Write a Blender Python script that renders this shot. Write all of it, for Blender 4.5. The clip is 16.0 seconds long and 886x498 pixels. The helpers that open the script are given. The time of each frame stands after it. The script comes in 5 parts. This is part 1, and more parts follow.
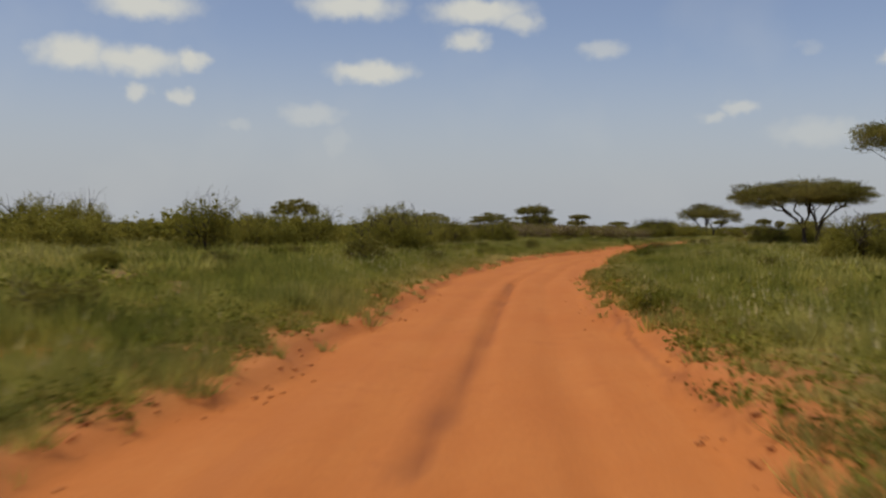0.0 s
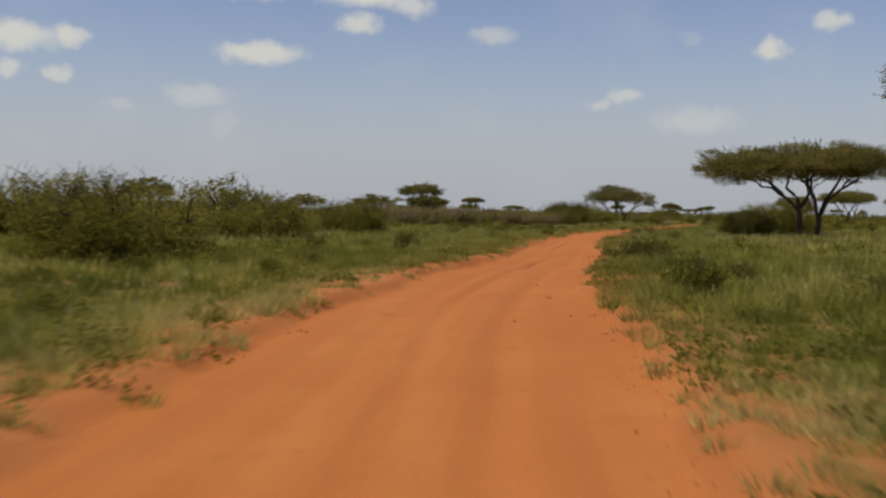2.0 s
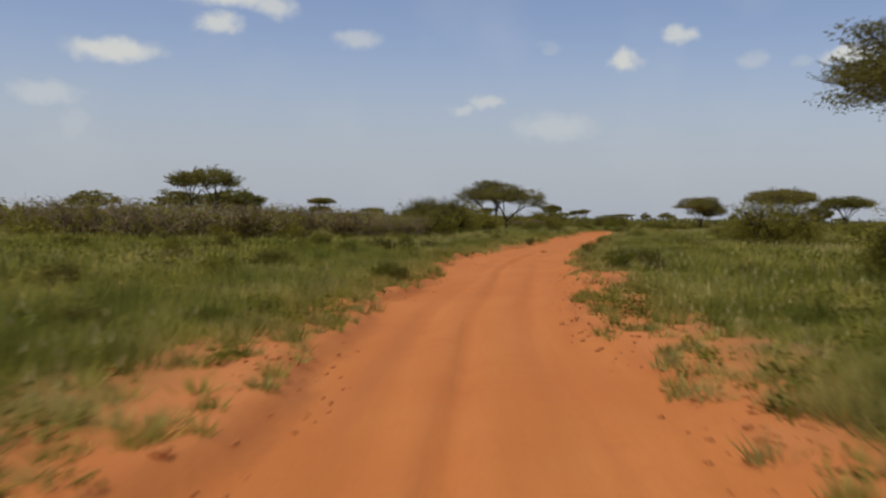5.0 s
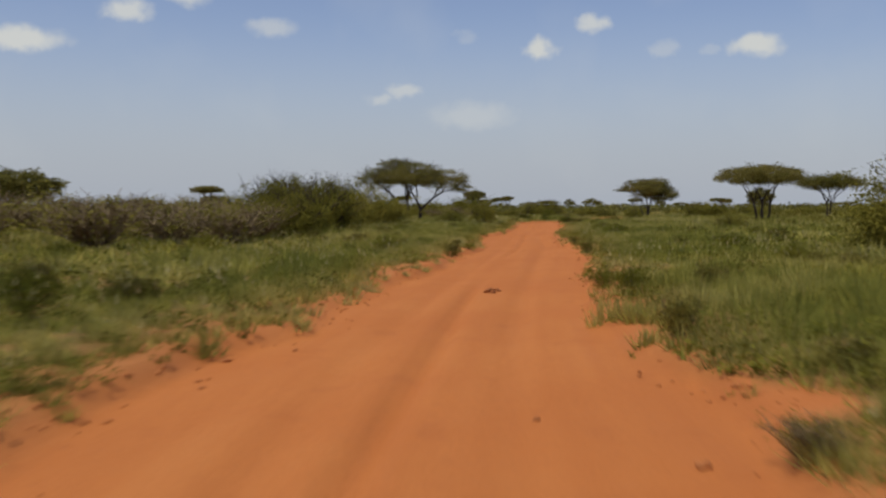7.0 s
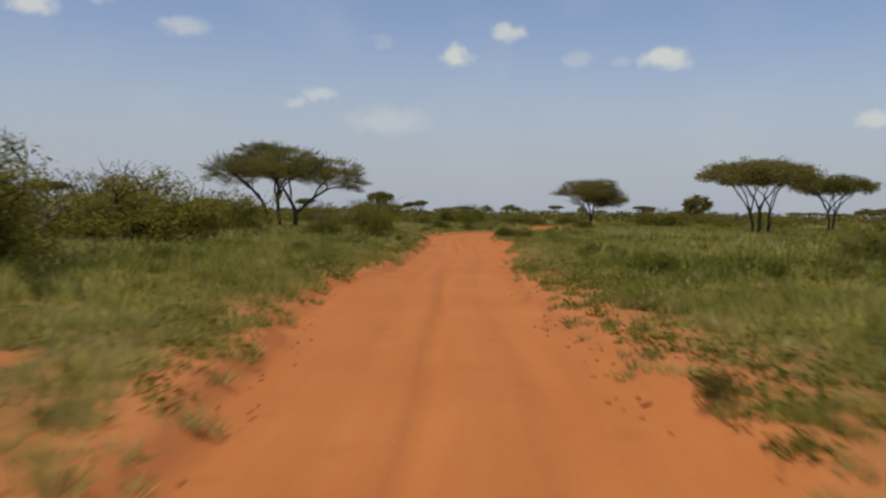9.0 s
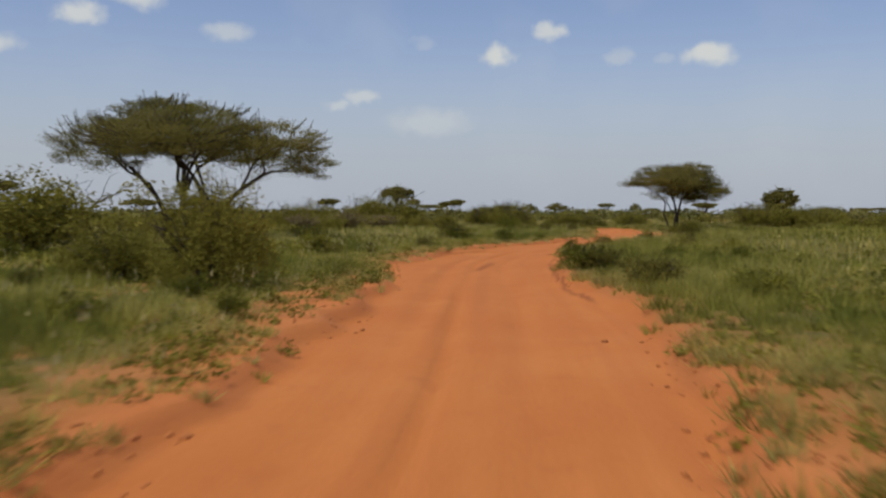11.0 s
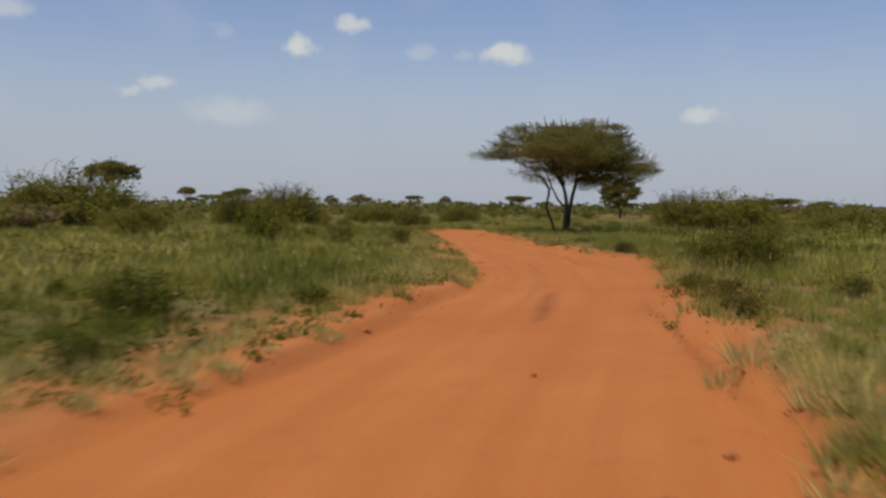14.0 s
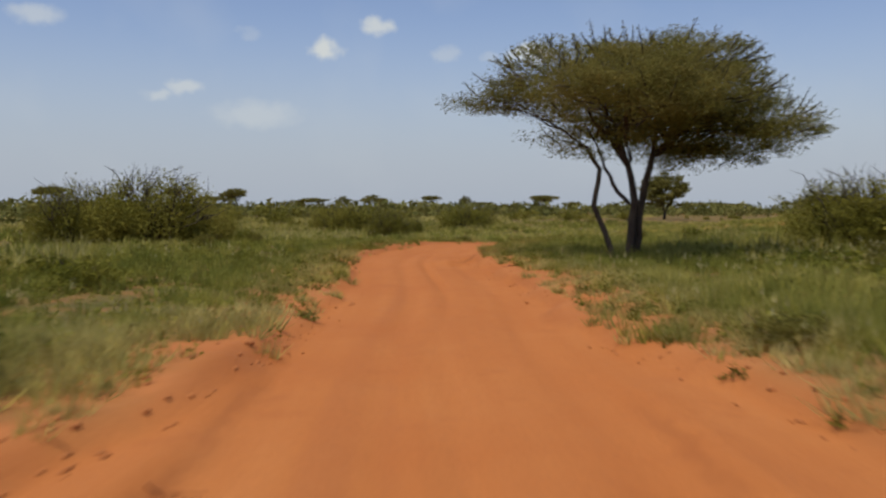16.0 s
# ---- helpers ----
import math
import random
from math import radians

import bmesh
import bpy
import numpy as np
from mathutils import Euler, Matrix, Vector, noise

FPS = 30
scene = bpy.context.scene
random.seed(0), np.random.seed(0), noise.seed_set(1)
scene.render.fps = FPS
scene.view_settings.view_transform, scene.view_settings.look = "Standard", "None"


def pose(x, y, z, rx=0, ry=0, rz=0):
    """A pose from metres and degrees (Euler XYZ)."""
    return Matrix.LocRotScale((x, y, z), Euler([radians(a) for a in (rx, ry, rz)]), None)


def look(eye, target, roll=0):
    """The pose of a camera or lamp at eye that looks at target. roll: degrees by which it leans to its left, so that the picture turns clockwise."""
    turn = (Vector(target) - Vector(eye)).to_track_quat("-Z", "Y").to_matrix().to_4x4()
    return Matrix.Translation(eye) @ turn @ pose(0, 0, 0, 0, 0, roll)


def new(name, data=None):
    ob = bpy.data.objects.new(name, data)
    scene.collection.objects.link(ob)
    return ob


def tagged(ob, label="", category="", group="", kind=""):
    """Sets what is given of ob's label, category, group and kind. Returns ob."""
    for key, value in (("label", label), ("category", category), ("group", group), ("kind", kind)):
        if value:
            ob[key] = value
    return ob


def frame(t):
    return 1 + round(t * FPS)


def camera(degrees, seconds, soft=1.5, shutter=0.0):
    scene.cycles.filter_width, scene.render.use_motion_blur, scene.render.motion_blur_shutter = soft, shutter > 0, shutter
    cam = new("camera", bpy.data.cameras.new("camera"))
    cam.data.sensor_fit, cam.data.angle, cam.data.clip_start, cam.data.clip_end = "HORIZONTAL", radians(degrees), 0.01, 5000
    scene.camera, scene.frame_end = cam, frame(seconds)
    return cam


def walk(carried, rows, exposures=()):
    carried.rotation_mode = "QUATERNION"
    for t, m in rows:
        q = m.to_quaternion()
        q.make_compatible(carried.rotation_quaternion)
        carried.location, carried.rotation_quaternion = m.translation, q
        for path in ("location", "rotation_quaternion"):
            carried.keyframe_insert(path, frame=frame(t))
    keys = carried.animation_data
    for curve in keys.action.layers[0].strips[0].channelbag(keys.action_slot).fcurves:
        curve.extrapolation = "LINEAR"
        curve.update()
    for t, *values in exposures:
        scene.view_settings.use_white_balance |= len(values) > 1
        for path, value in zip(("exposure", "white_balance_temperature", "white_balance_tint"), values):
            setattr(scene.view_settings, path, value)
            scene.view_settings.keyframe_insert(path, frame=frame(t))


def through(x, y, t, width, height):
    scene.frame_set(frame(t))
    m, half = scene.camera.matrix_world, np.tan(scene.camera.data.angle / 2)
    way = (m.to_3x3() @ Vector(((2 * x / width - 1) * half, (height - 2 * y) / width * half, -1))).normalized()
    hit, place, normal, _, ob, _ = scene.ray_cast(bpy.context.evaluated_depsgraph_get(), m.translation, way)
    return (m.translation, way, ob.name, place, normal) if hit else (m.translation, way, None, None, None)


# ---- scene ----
cam = camera(52.0, 16.0, soft=2.4, shutter=0.3)
PATH = [
    (0.0, pose(0.00, 0.00, 1.60, 88.74, 0.00, 0.00) @ pose(0, 0, 0, 0, 0, 0.49)),
    (0.5, pose(0.56, 7.47, 1.60, 87.93, 0.00, -1.35) @ pose(0, 0, 0, 0, 0, 0.90)),
    (1.0, pose(1.28, 14.65, 1.60, 87.74, 0.00, -2.59) @ pose(0, 0, 0, 0, 0, 1.22)),
    (1.5, pose(2.19, 21.89, 1.60, 87.93, 0.00, -4.72) @ pose(0, 0, 0, 0, 0, 1.34)),
    (2.0, pose(3.50, 28.99, 1.60, 87.81, 0.00, -6.85) @ pose(0, 0, 0, 0, 0, 0.69)),
    (2.5, pose(4.71, 35.81, 1.60, 87.52, 0.00, -8.04) @ pose(0, 0, 0, 0, 0, 0.80)),
    (3.0, pose(6.20, 42.68, 1.60, 87.61, 0.00, -10.41) @ pose(0, 0, 0, 0, 0, 0.69)),
    (3.5, pose(7.90, 49.40, 1.60, 88.02, 0.00, -12.45) @ pose(0, 0, 0, 0, 0, 0.67)),
    (4.0, pose(9.66, 56.34, 1.60, 88.05, 0.00, -14.08) @ pose(0, 0, 0, 0, 0, 0.69)),
    (4.5, pose(11.69, 63.45, 1.60, 88.10, 0.00, -14.89) @ pose(0, 0, 0, 0, 0, 0.72)),
    (5.0, pose(13.96, 70.62, 1.60, 88.16, 0.00, -15.35) @ pose(0, 0, 0, 0, 0, 0.75)),
    (5.5, pose(16.42, 77.72, 1.60, 88.22, 0.00, -15.93) @ pose(0, 0, 0, 0, 0, 0.78)),
    (6.0, pose(19.01, 84.62, 1.60, 88.24, 0.00, -17.11) @ pose(0, 0, 0, 0, 0, 0.79)),
    (6.5, pose(21.52, 91.31, 1.60, 87.54, 0.00, -18.39) @ pose(0, 0, 0, 0, 0, 0.45)),
    (7.0, pose(24.31, 98.15, 1.60, 87.50, 0.00, -20.39) @ pose(0, 0, 0, 0, 0, -0.12)),
    (7.5, pose(27.43, 105.17, 1.60, 87.86, 0.00, -21.86) @ pose(0, 0, 0, 0, 0, 0.48)),
    (8.0, pose(30.48, 112.15, 1.60, 87.89, 0.00, -22.75) @ pose(0, 0, 0, 0, 0, 0.68)),
    (8.5, pose(33.80, 118.88, 1.60, 87.86, 0.00, -25.02) @ pose(0, 0, 0, 0, 0, 0.78)),
    (9.0, pose(37.54, 126.11, 1.60, 87.86, 0.00, -25.78) @ pose(0, 0, 0, 0, 0, 0.69)),
    (9.5, pose(41.58, 133.62, 1.60, 87.86, 0.00, -25.31) @ pose(0, 0, 0, 0, 0, 0.49)),
    (10.0, pose(45.69, 141.18, 1.60, 87.87, 0.00, -24.28) @ pose(0, 0, 0, 0, 0, 0.25)),
    (10.5, pose(49.61, 148.53, 1.60, 87.88, 0.00, -23.31) @ pose(0, 0, 0, 0, 0, 0.05)),
    (11.0, pose(53.11, 155.44, 1.60, 87.88, 0.00, -23.05) @ pose(0, 0, 0, 0, 0, -0.04)),
    (11.5, pose(56.10, 161.61, 1.60, 87.90, 0.00, -22.91) @ pose(0, 0, 0, 0, 0, 0.08)),
    (12.0, pose(58.92, 167.79, 1.60, 87.64, 0.00, -23.67) @ pose(0, 0, 0, 0, 0, -0.08)),
    (12.5, pose(61.95, 173.88, 1.60, 87.16, 0.00, -25.21) @ pose(0, 0, 0, 0, 0, -0.23)),
    (13.0, pose(65.60, 179.86, 1.60, 87.31, 0.00, -28.15) @ pose(0, 0, 0, 0, 0, 0.02)),
    (13.5, pose(69.47, 185.71, 1.60, 87.77, 0.00, -31.94) @ pose(0, 0, 0, 0, 0, 0.75)),
    (14.0, pose(73.56, 191.06, 1.60, 87.46, 0.00, -35.45) @ pose(0, 0, 0, 0, 0, 0.43)),
    (14.5, pose(77.77, 196.09, 1.60, 87.68, 0.00, -38.85) @ pose(0, 0, 0, 0, 0, -0.05)),
    (15.0, pose(82.10, 200.69, 1.60, 87.74, 0.00, -39.16) @ pose(0, 0, 0, 0, 0, -0.31)),
    (15.5, pose(86.44, 205.74, 1.60, 87.33, 0.00, -36.66) @ pose(0, 0, 0, 0, 0, -0.25)),
    (16.0, pose(90.71, 211.09, 1.60, 87.53, 0.00, -33.78) @ pose(0, 0, 0, 0, 0, 0.03)),
]
walk(cam, PATH, [(0.0, -0.04, 6850, 2), (1.5, -0.04, 6850, 3), (3.5, 0.03, 6650, 3), (7.0, -0.02, 6500, 3), (8.5, -0.02, 6480, 2), (11.0, 0.03, 6420, 3), (13.0, 0.0, 6400, 5), (15.0, -0.02, 6380, 1), (16.0, 0.05, 6300, 2)])

# ---- light: high sun from behind on the left, blue sky with small fair-weather clouds ----
SUN_EL, SUN_AZ = 66.0, -115.0   # azimuth clockwise from +y
EXPOSURE = 0.0
scene.view_settings.exposure = EXPOSURE


def make_sun():
    lamp = bpy.data.lights.new("sun", "SUN")
    lamp.energy, lamp.angle, lamp.color = 3.2, radians(0.6), (1.0, 0.95, 0.83)
    ob = new("sun", lamp)
    a, e = radians(SUN_AZ), radians(SUN_EL)
    to_sun = Vector((math.sin(a) * math.cos(e), math.cos(a) * math.cos(e), math.sin(e)))
    ob.matrix_world = look(to_sun * 200, (0, 0, 0))


def cloud_rows():
    """Azimuth, elevation, half width, half height (degrees) and density of every cloud."""
    west = [(-18.2, 13.0, 3.3, 1.0, 1), (-22.1, 10.0, 2.6, 1.1, 1), (-18.7, 9.8, 2.8, 1.0, 1), (-15.7, 10.0, 1.3, 0.7, 1),
            (-18.6, 8.0, 0.9, 0.6, .8), (-16.1, 7.8, 0.85, 0.55, .8), (-4.6, 9.65, 2.9, 0.75, 1), (-5.9, 13.6, 3.4, 0.95, 1),
            (1.4, 11.6, 1.5, 0.75, .9)]
    middle = [(2.2, 13.4, 3.4, 0.9, 1), (4.7, 12.8, 1.6, 0.75, .8), (9.8, 11.1, 1.6, 0.6, .55), (-8.3, 7.0, 2.2, 0.75, .5),
              (-6.8, 5.3, 1.0, 1.3, .22), (-12.8, 6.2, 0.9, 0.45, .3), (22.2, 5.85, 2.9, 0.95, .45), (18.0, 7.35, 1.15, 0.55, .65)]
    east = [(16.5, 6.8, 1.1, 0.4, .55), (26.4, 9.9, 1.15, 0.68, 1), (29.6, 11.3, 1.1, 0.6, .85), (39.3, 9.6, 1.7, 0.72, 1),
            (33.9, 9.65, 1.0, 0.45, .35), (21.9, 10.65, 0.8, 0.4, .2), (51.2, 5.8, 1.45, 0.52, .8), (36.6, 9.4, 0.6, 0.35, .25)]
    return west + middle + east


def make_sky():
    world = bpy.data.worlds.new("sky")
    scene.world = world
    world.use_nodes = True
    nt = world.node_tree
    nt.nodes.clear()
    link = nt.links.new

    def node(kind, **kw):
        n = nt.nodes.new(kind)
        for k, v in kw.items():
            if k == "op":
                n.operation = v
        return n

    sky = nt.nodes.new("ShaderNodeTexSky")
    sky.sky_type, sky.sun_disc = "NISHITA", False
    sky.sun_elevation, sky.sun_rotation = radians(SUN_EL), radians(SUN_AZ)
    sky.altitude, sky.air_density, sky.dust_density, sky.ozone_density = 300, 1.1, 1.2, 3.0
    tc = nt.nodes.new("ShaderNodeTexCoord")
    sep = nt.nodes.new("ShaderNodeSeparateXYZ")
    link(tc.outputs["Generated"], sep.inputs[0])
    az = node("ShaderNodeMath", op="ARCTAN2")
    link(sep.outputs[0], az.inputs[0]), link(sep.outputs[1], az.inputs[1])
    el = node("ShaderNodeMath", op="ARCSINE")
    link(sep.outputs[2], el.inputs[0])
    flat = nt.nodes.new("ShaderNodeCombineXYZ")
    link(az.outputs[0], flat.inputs[0]), link(el.outputs[0], flat.inputs[1])
    noise_tex = nt.nodes.new("ShaderNodeTexNoise")
    noise_tex.inputs["Scale"].default_value, noise_tex.inputs["Detail"].default_value = 55, 5
    link(flat.outputs[0], noise_tex.inputs["Vector"])
    off = node("ShaderNodeVectorMath", op="SUBTRACT")
    off.inputs[1].default_value = (.5, .5, .5)
    link(noise_tex.outputs["Color"], off.inputs[0])
    warp = node("ShaderNodeVectorMath", op="MULTIPLY_ADD")
    warp.inputs[1].default_value = (.034, .019, 0)
    link(off.outputs[0], warp.inputs[0]), link(flat.outputs[0], warp.inputs[2])
    total = None
    for a, e, w, h, dens in cloud_rows():
        d = node("ShaderNodeVectorMath", op="SUBTRACT")
        d.inputs[1].default_value = (radians(a), radians(e), 0)
        link(warp.outputs[0], d.inputs[0])
        s = node("ShaderNodeVectorMath", op="MULTIPLY")
        s.inputs[1].default_value = (1 / radians(w), 1 / radians(h), 0)
        link(d.outputs[0], s.inputs[0])
        length = node("ShaderNodeVectorMath", op="LENGTH")
        link(s.outputs[0], length.inputs[0])
        m = nt.nodes.new("ShaderNodeMapRange")
        m.interpolation_type = "SMOOTHSTEP"
        m.inputs["From Min"].default_value, m.inputs["From Max"].default_value = 1.25, 0.32
        m.inputs["To Max"].default_value = dens
        link(length.outputs["Value"], m.inputs["Value"])
        if total is None:
            total = m.outputs[0]
        else:
            mx = node("ShaderNodeMath", op="MAXIMUM")
            link(total, mx.inputs[0]), link(m.outputs[0], mx.inputs[1])
            total = mx.outputs[0]
    # thin veils between the clouds
    veil = nt.nodes.new("ShaderNodeTexNoise")
    veil.inputs["Scale"].default_value, veil.inputs["Detail"].default_value = 7, 4
    link(flat.outputs[0], veil.inputs["Vector"])
    vr = nt.nodes.new("ShaderNodeMapRange")
    vr.inputs["From Min"].default_value, vr.inputs["From Max"].default_value, vr.inputs["To Max"].default_value = .5, .8, .16
    link(veil.outputs[0], vr.inputs["Value"])
    mx = node("ShaderNodeMath", op="MAXIMUM")
    link(total, mx.inputs[0]), link(vr.outputs[0], mx.inputs[1])
    tint = nt.nodes.new("ShaderNodeMix")
    tint.data_type, tint.blend_type = "RGBA", "MULTIPLY"
    tint.inputs["Factor"].default_value = 1
    tint.inputs["B"].default_value = (*SKY_TINT, 1)
    link(sky.outputs[0], tint.inputs["A"])
    # dry-season haze, thickest at the horizon
    haze_amount = nt.nodes.new("ShaderNodeMapRange")
    haze_amount.interpolation_type = "SMOOTHSTEP"
    haze_amount.inputs["From Min"].default_value, haze_amount.inputs["From Max"].default_value = 0.0, radians(13)
    haze_amount.inputs["To Min"].default_value, haze_amount.inputs["To Max"].default_value = 0.9, 0.0
    link(el.outputs[0], haze_amount.inputs["Value"])
    haze = nt.nodes.new("ShaderNodeMix")
    haze.data_type = "RGBA"
    haze.inputs["B"].default_value = (*HAZE, 1)
    link(haze_amount.outputs[0], haze.inputs["Factor"]), link(tint.outputs["Result"], haze.inputs["A"])
    mix = nt.nodes.new("ShaderNodeMix")
    mix.data_type = "RGBA"
    mix.inputs["B"].default_value = (*CLOUD, 1)
    link(mx.outputs[0], mix.inputs["Factor"]), link(haze.outputs["Result"], mix.inputs["A"])
    bg = nt.nodes.new("ShaderNodeBackground")
    bg.inputs["Strength"].default_value = SKY_STRENGTH
    out = nt.nodes.new("ShaderNodeOutputWorld")
    link(mix.outputs["Result"], bg.inputs[0]), link(bg.outputs[0], out.inputs[0])


SKY_STRENGTH, SKY_TINT, CLOUD, HAZE = 0.100, (1.19, 1.0, 1.08), (6.2, 6.1, 6.2), (4.0, 4.25, 5.1)
make_sun()
make_sky()

# ---- materials ----


def material(name, rough=0.9):
    m = bpy.data.materials.new(name)
    m.use_nodes = True
    nt = m.node_tree
    b = nt.nodes["Principled BSDF"]
    b.inputs["Roughness"].default_value = rough
    b.inputs["Specular IOR Level"].default_value = 0.2
    return m, nt, b


def noise_node(nt, scale, detail=4, vector=None, rough=0.55):
    n = nt.nodes.new("ShaderNodeTexNoise")
    n.inputs["Scale"].default_value, n.inputs["Detail"].default_value, n.inputs["Roughness"].default_value = scale, detail, rough
    if vector is not None:
        nt.links.new(vector, n.inputs["Vector"])
    return n.outputs[0]


def ramp(nt, fac, stops):
    r = nt.nodes.new("ShaderNodeValToRGB")
    while len(r.color_ramp.elements) < len(stops):
        r.color_ramp.elements.new(0.5)
    for e, (p, c) in zip(r.color_ramp.elements, stops):
        e.position, e.color = p, (*c, 1)
    nt.links.new(fac, r.inputs[0])
    return r.outputs[0]


def mix_colour(nt, fac, a, b, kind="MIX"):
    m = nt.nodes.new("ShaderNodeMix")
    m.data_type, m.blend_type = "RGBA", kind
    for value, socket in ((fac, "Factor"), (a, "A"), (b, "B")):
        if isinstance(value, (int, float)):
            m.inputs[socket].default_value = value
        elif isinstance(value, tuple):
            m.inputs[socket].default_value = (*value, 1)
        else:
            nt.links.new(value, m.inputs[socket])
    return m.outputs["Result"]


def bump(nt, height, strength, distance, normal=None):
    b = nt.nodes.new("ShaderNodeBump")
    b.inputs["Strength"].default_value, b.inputs["Distance"].default_value = strength, distance
    nt.links.new(height, b.inputs["Height"])
    if normal is not None:
        nt.links.new(normal, b.inputs["Normal"])
    return b.outputs[0]


def position(nt):
    return nt.nodes.new("ShaderNodeNewGeometry").outputs["Position"]


def soil_material():
    m, nt, b = material("red_soil", 0.95)
    pos = position(nt)
    across = nt.nodes.new("ShaderNodeAttribute")
    across.attribute_name = "road_coords"
    cover = nt.nodes.new("ShaderNodeAttribute")
    cover.attribute_name = "cover"
    # streaks drawn out along the road by the wheels
    stretch = nt.nodes.new("ShaderNodeMapping")
    stretch.inputs["Scale"].default_value = (2.2, 0.16, 1)
    nt.links.new(across.outputs["Vector"], stretch.inputs[0])
    streak = noise_node(nt, 1.0, 5, stretch.outputs[0], 0.6)
    base = ramp(nt, streak, [(0.30, (0.440, 0.139, 0.034)), (0.50, (0.478, 0.158, 0.040)), (0.72, (0.512, 0.177, 0.048))])
    slow = nt.nodes.new("ShaderNodeMapping")
    slow.inputs["Scale"].default_value = (1.5, 0.045, 1)
    nt.links.new(across.outputs["Vector"], slow.inputs[0])
    band = noise_node(nt, 1.0, 2, slow.outputs[0], 0.5)
    base = mix_colour(nt, ramp(nt, band, [(0.57, (0, 0, 0)), (0.68, (0.5, 0.5, 0.5))]), base, (0.40, 0.127, 0.038))
    off_track = nt.nodes.new("ShaderNodeAttribute")
    off_track.attribute_name = "off_track"
    base = mix_colour(nt, off_track.outputs["Fac"], base, (0.475, 0.172, 0.055))
    patch = noise_node(nt, 0.35, 5, pos)
    base = mix_colour(nt, ramp(nt, patch, [(0.35, (0, 0, 0)), (0.75, (1, 1, 1))]), base, (0.435, 0.132, 0.032))
    rut = nt.nodes.new("ShaderNodeAttribute")
    rut.attribute_name = "rut"
    base = mix_colour(nt, rut.outputs["Fac"], base, (0.22, 0.066, 0.022))
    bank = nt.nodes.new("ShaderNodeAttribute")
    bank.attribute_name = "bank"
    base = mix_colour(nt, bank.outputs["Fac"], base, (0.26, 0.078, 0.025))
    # the foot of the broken banks, a thin ragged line darker than the soil around
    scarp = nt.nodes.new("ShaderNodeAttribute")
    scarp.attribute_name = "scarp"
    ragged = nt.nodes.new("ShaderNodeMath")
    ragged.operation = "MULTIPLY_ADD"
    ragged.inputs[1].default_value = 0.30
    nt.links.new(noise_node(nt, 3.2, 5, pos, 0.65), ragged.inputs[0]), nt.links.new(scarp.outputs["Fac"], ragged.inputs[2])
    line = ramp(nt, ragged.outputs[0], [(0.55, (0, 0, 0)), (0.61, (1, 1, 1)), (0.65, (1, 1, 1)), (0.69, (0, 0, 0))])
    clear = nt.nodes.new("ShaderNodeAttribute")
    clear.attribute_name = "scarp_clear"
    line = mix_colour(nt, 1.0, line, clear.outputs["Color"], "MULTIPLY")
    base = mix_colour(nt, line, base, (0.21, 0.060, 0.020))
    blotch = noise_node(nt, 1.5, 4, pos, 0.6)
    base = mix_colour(nt, ramp(nt, blotch, [(0.58, (0, 0, 0)), (0.72, (0.4, 0.4, 0.4))]), base, (0.36, 0.105, 0.028))
    fine = noise_node(nt, 28, 4, pos, 0.7)
    base = mix_colour(nt, 0.35, base, ramp(nt, fine, [(0.3, (0.55, 0.55, 0.55)), (0.7, (1.0, 1.0, 1.0))]), "MULTIPLY")
    litter_n = noise_node(nt, 1.3, 6, pos, 0.65)
    litter = ramp(nt, litter_n, [(0.32, (0.085, 0.076, 0.020)), (0.48, (0.135, 0.098, 0.028)), (0.60, (0.235, 0.115, 0.036)), (0.72, (0.37, 0.142, 0.045))])
    nt.links.new(mix_colour(nt, cover.outputs["Fac"], base, litter), b.inputs["Base Color"])
    coarse = noise_node(nt, 5, 5, pos, 0.6)
    n1 = bump(nt, coarse, 0.35, 0.05)
    nt.links.new(bump(nt, fine, 0.4, 0.012, n1), b.inputs["Normal"])
    return m


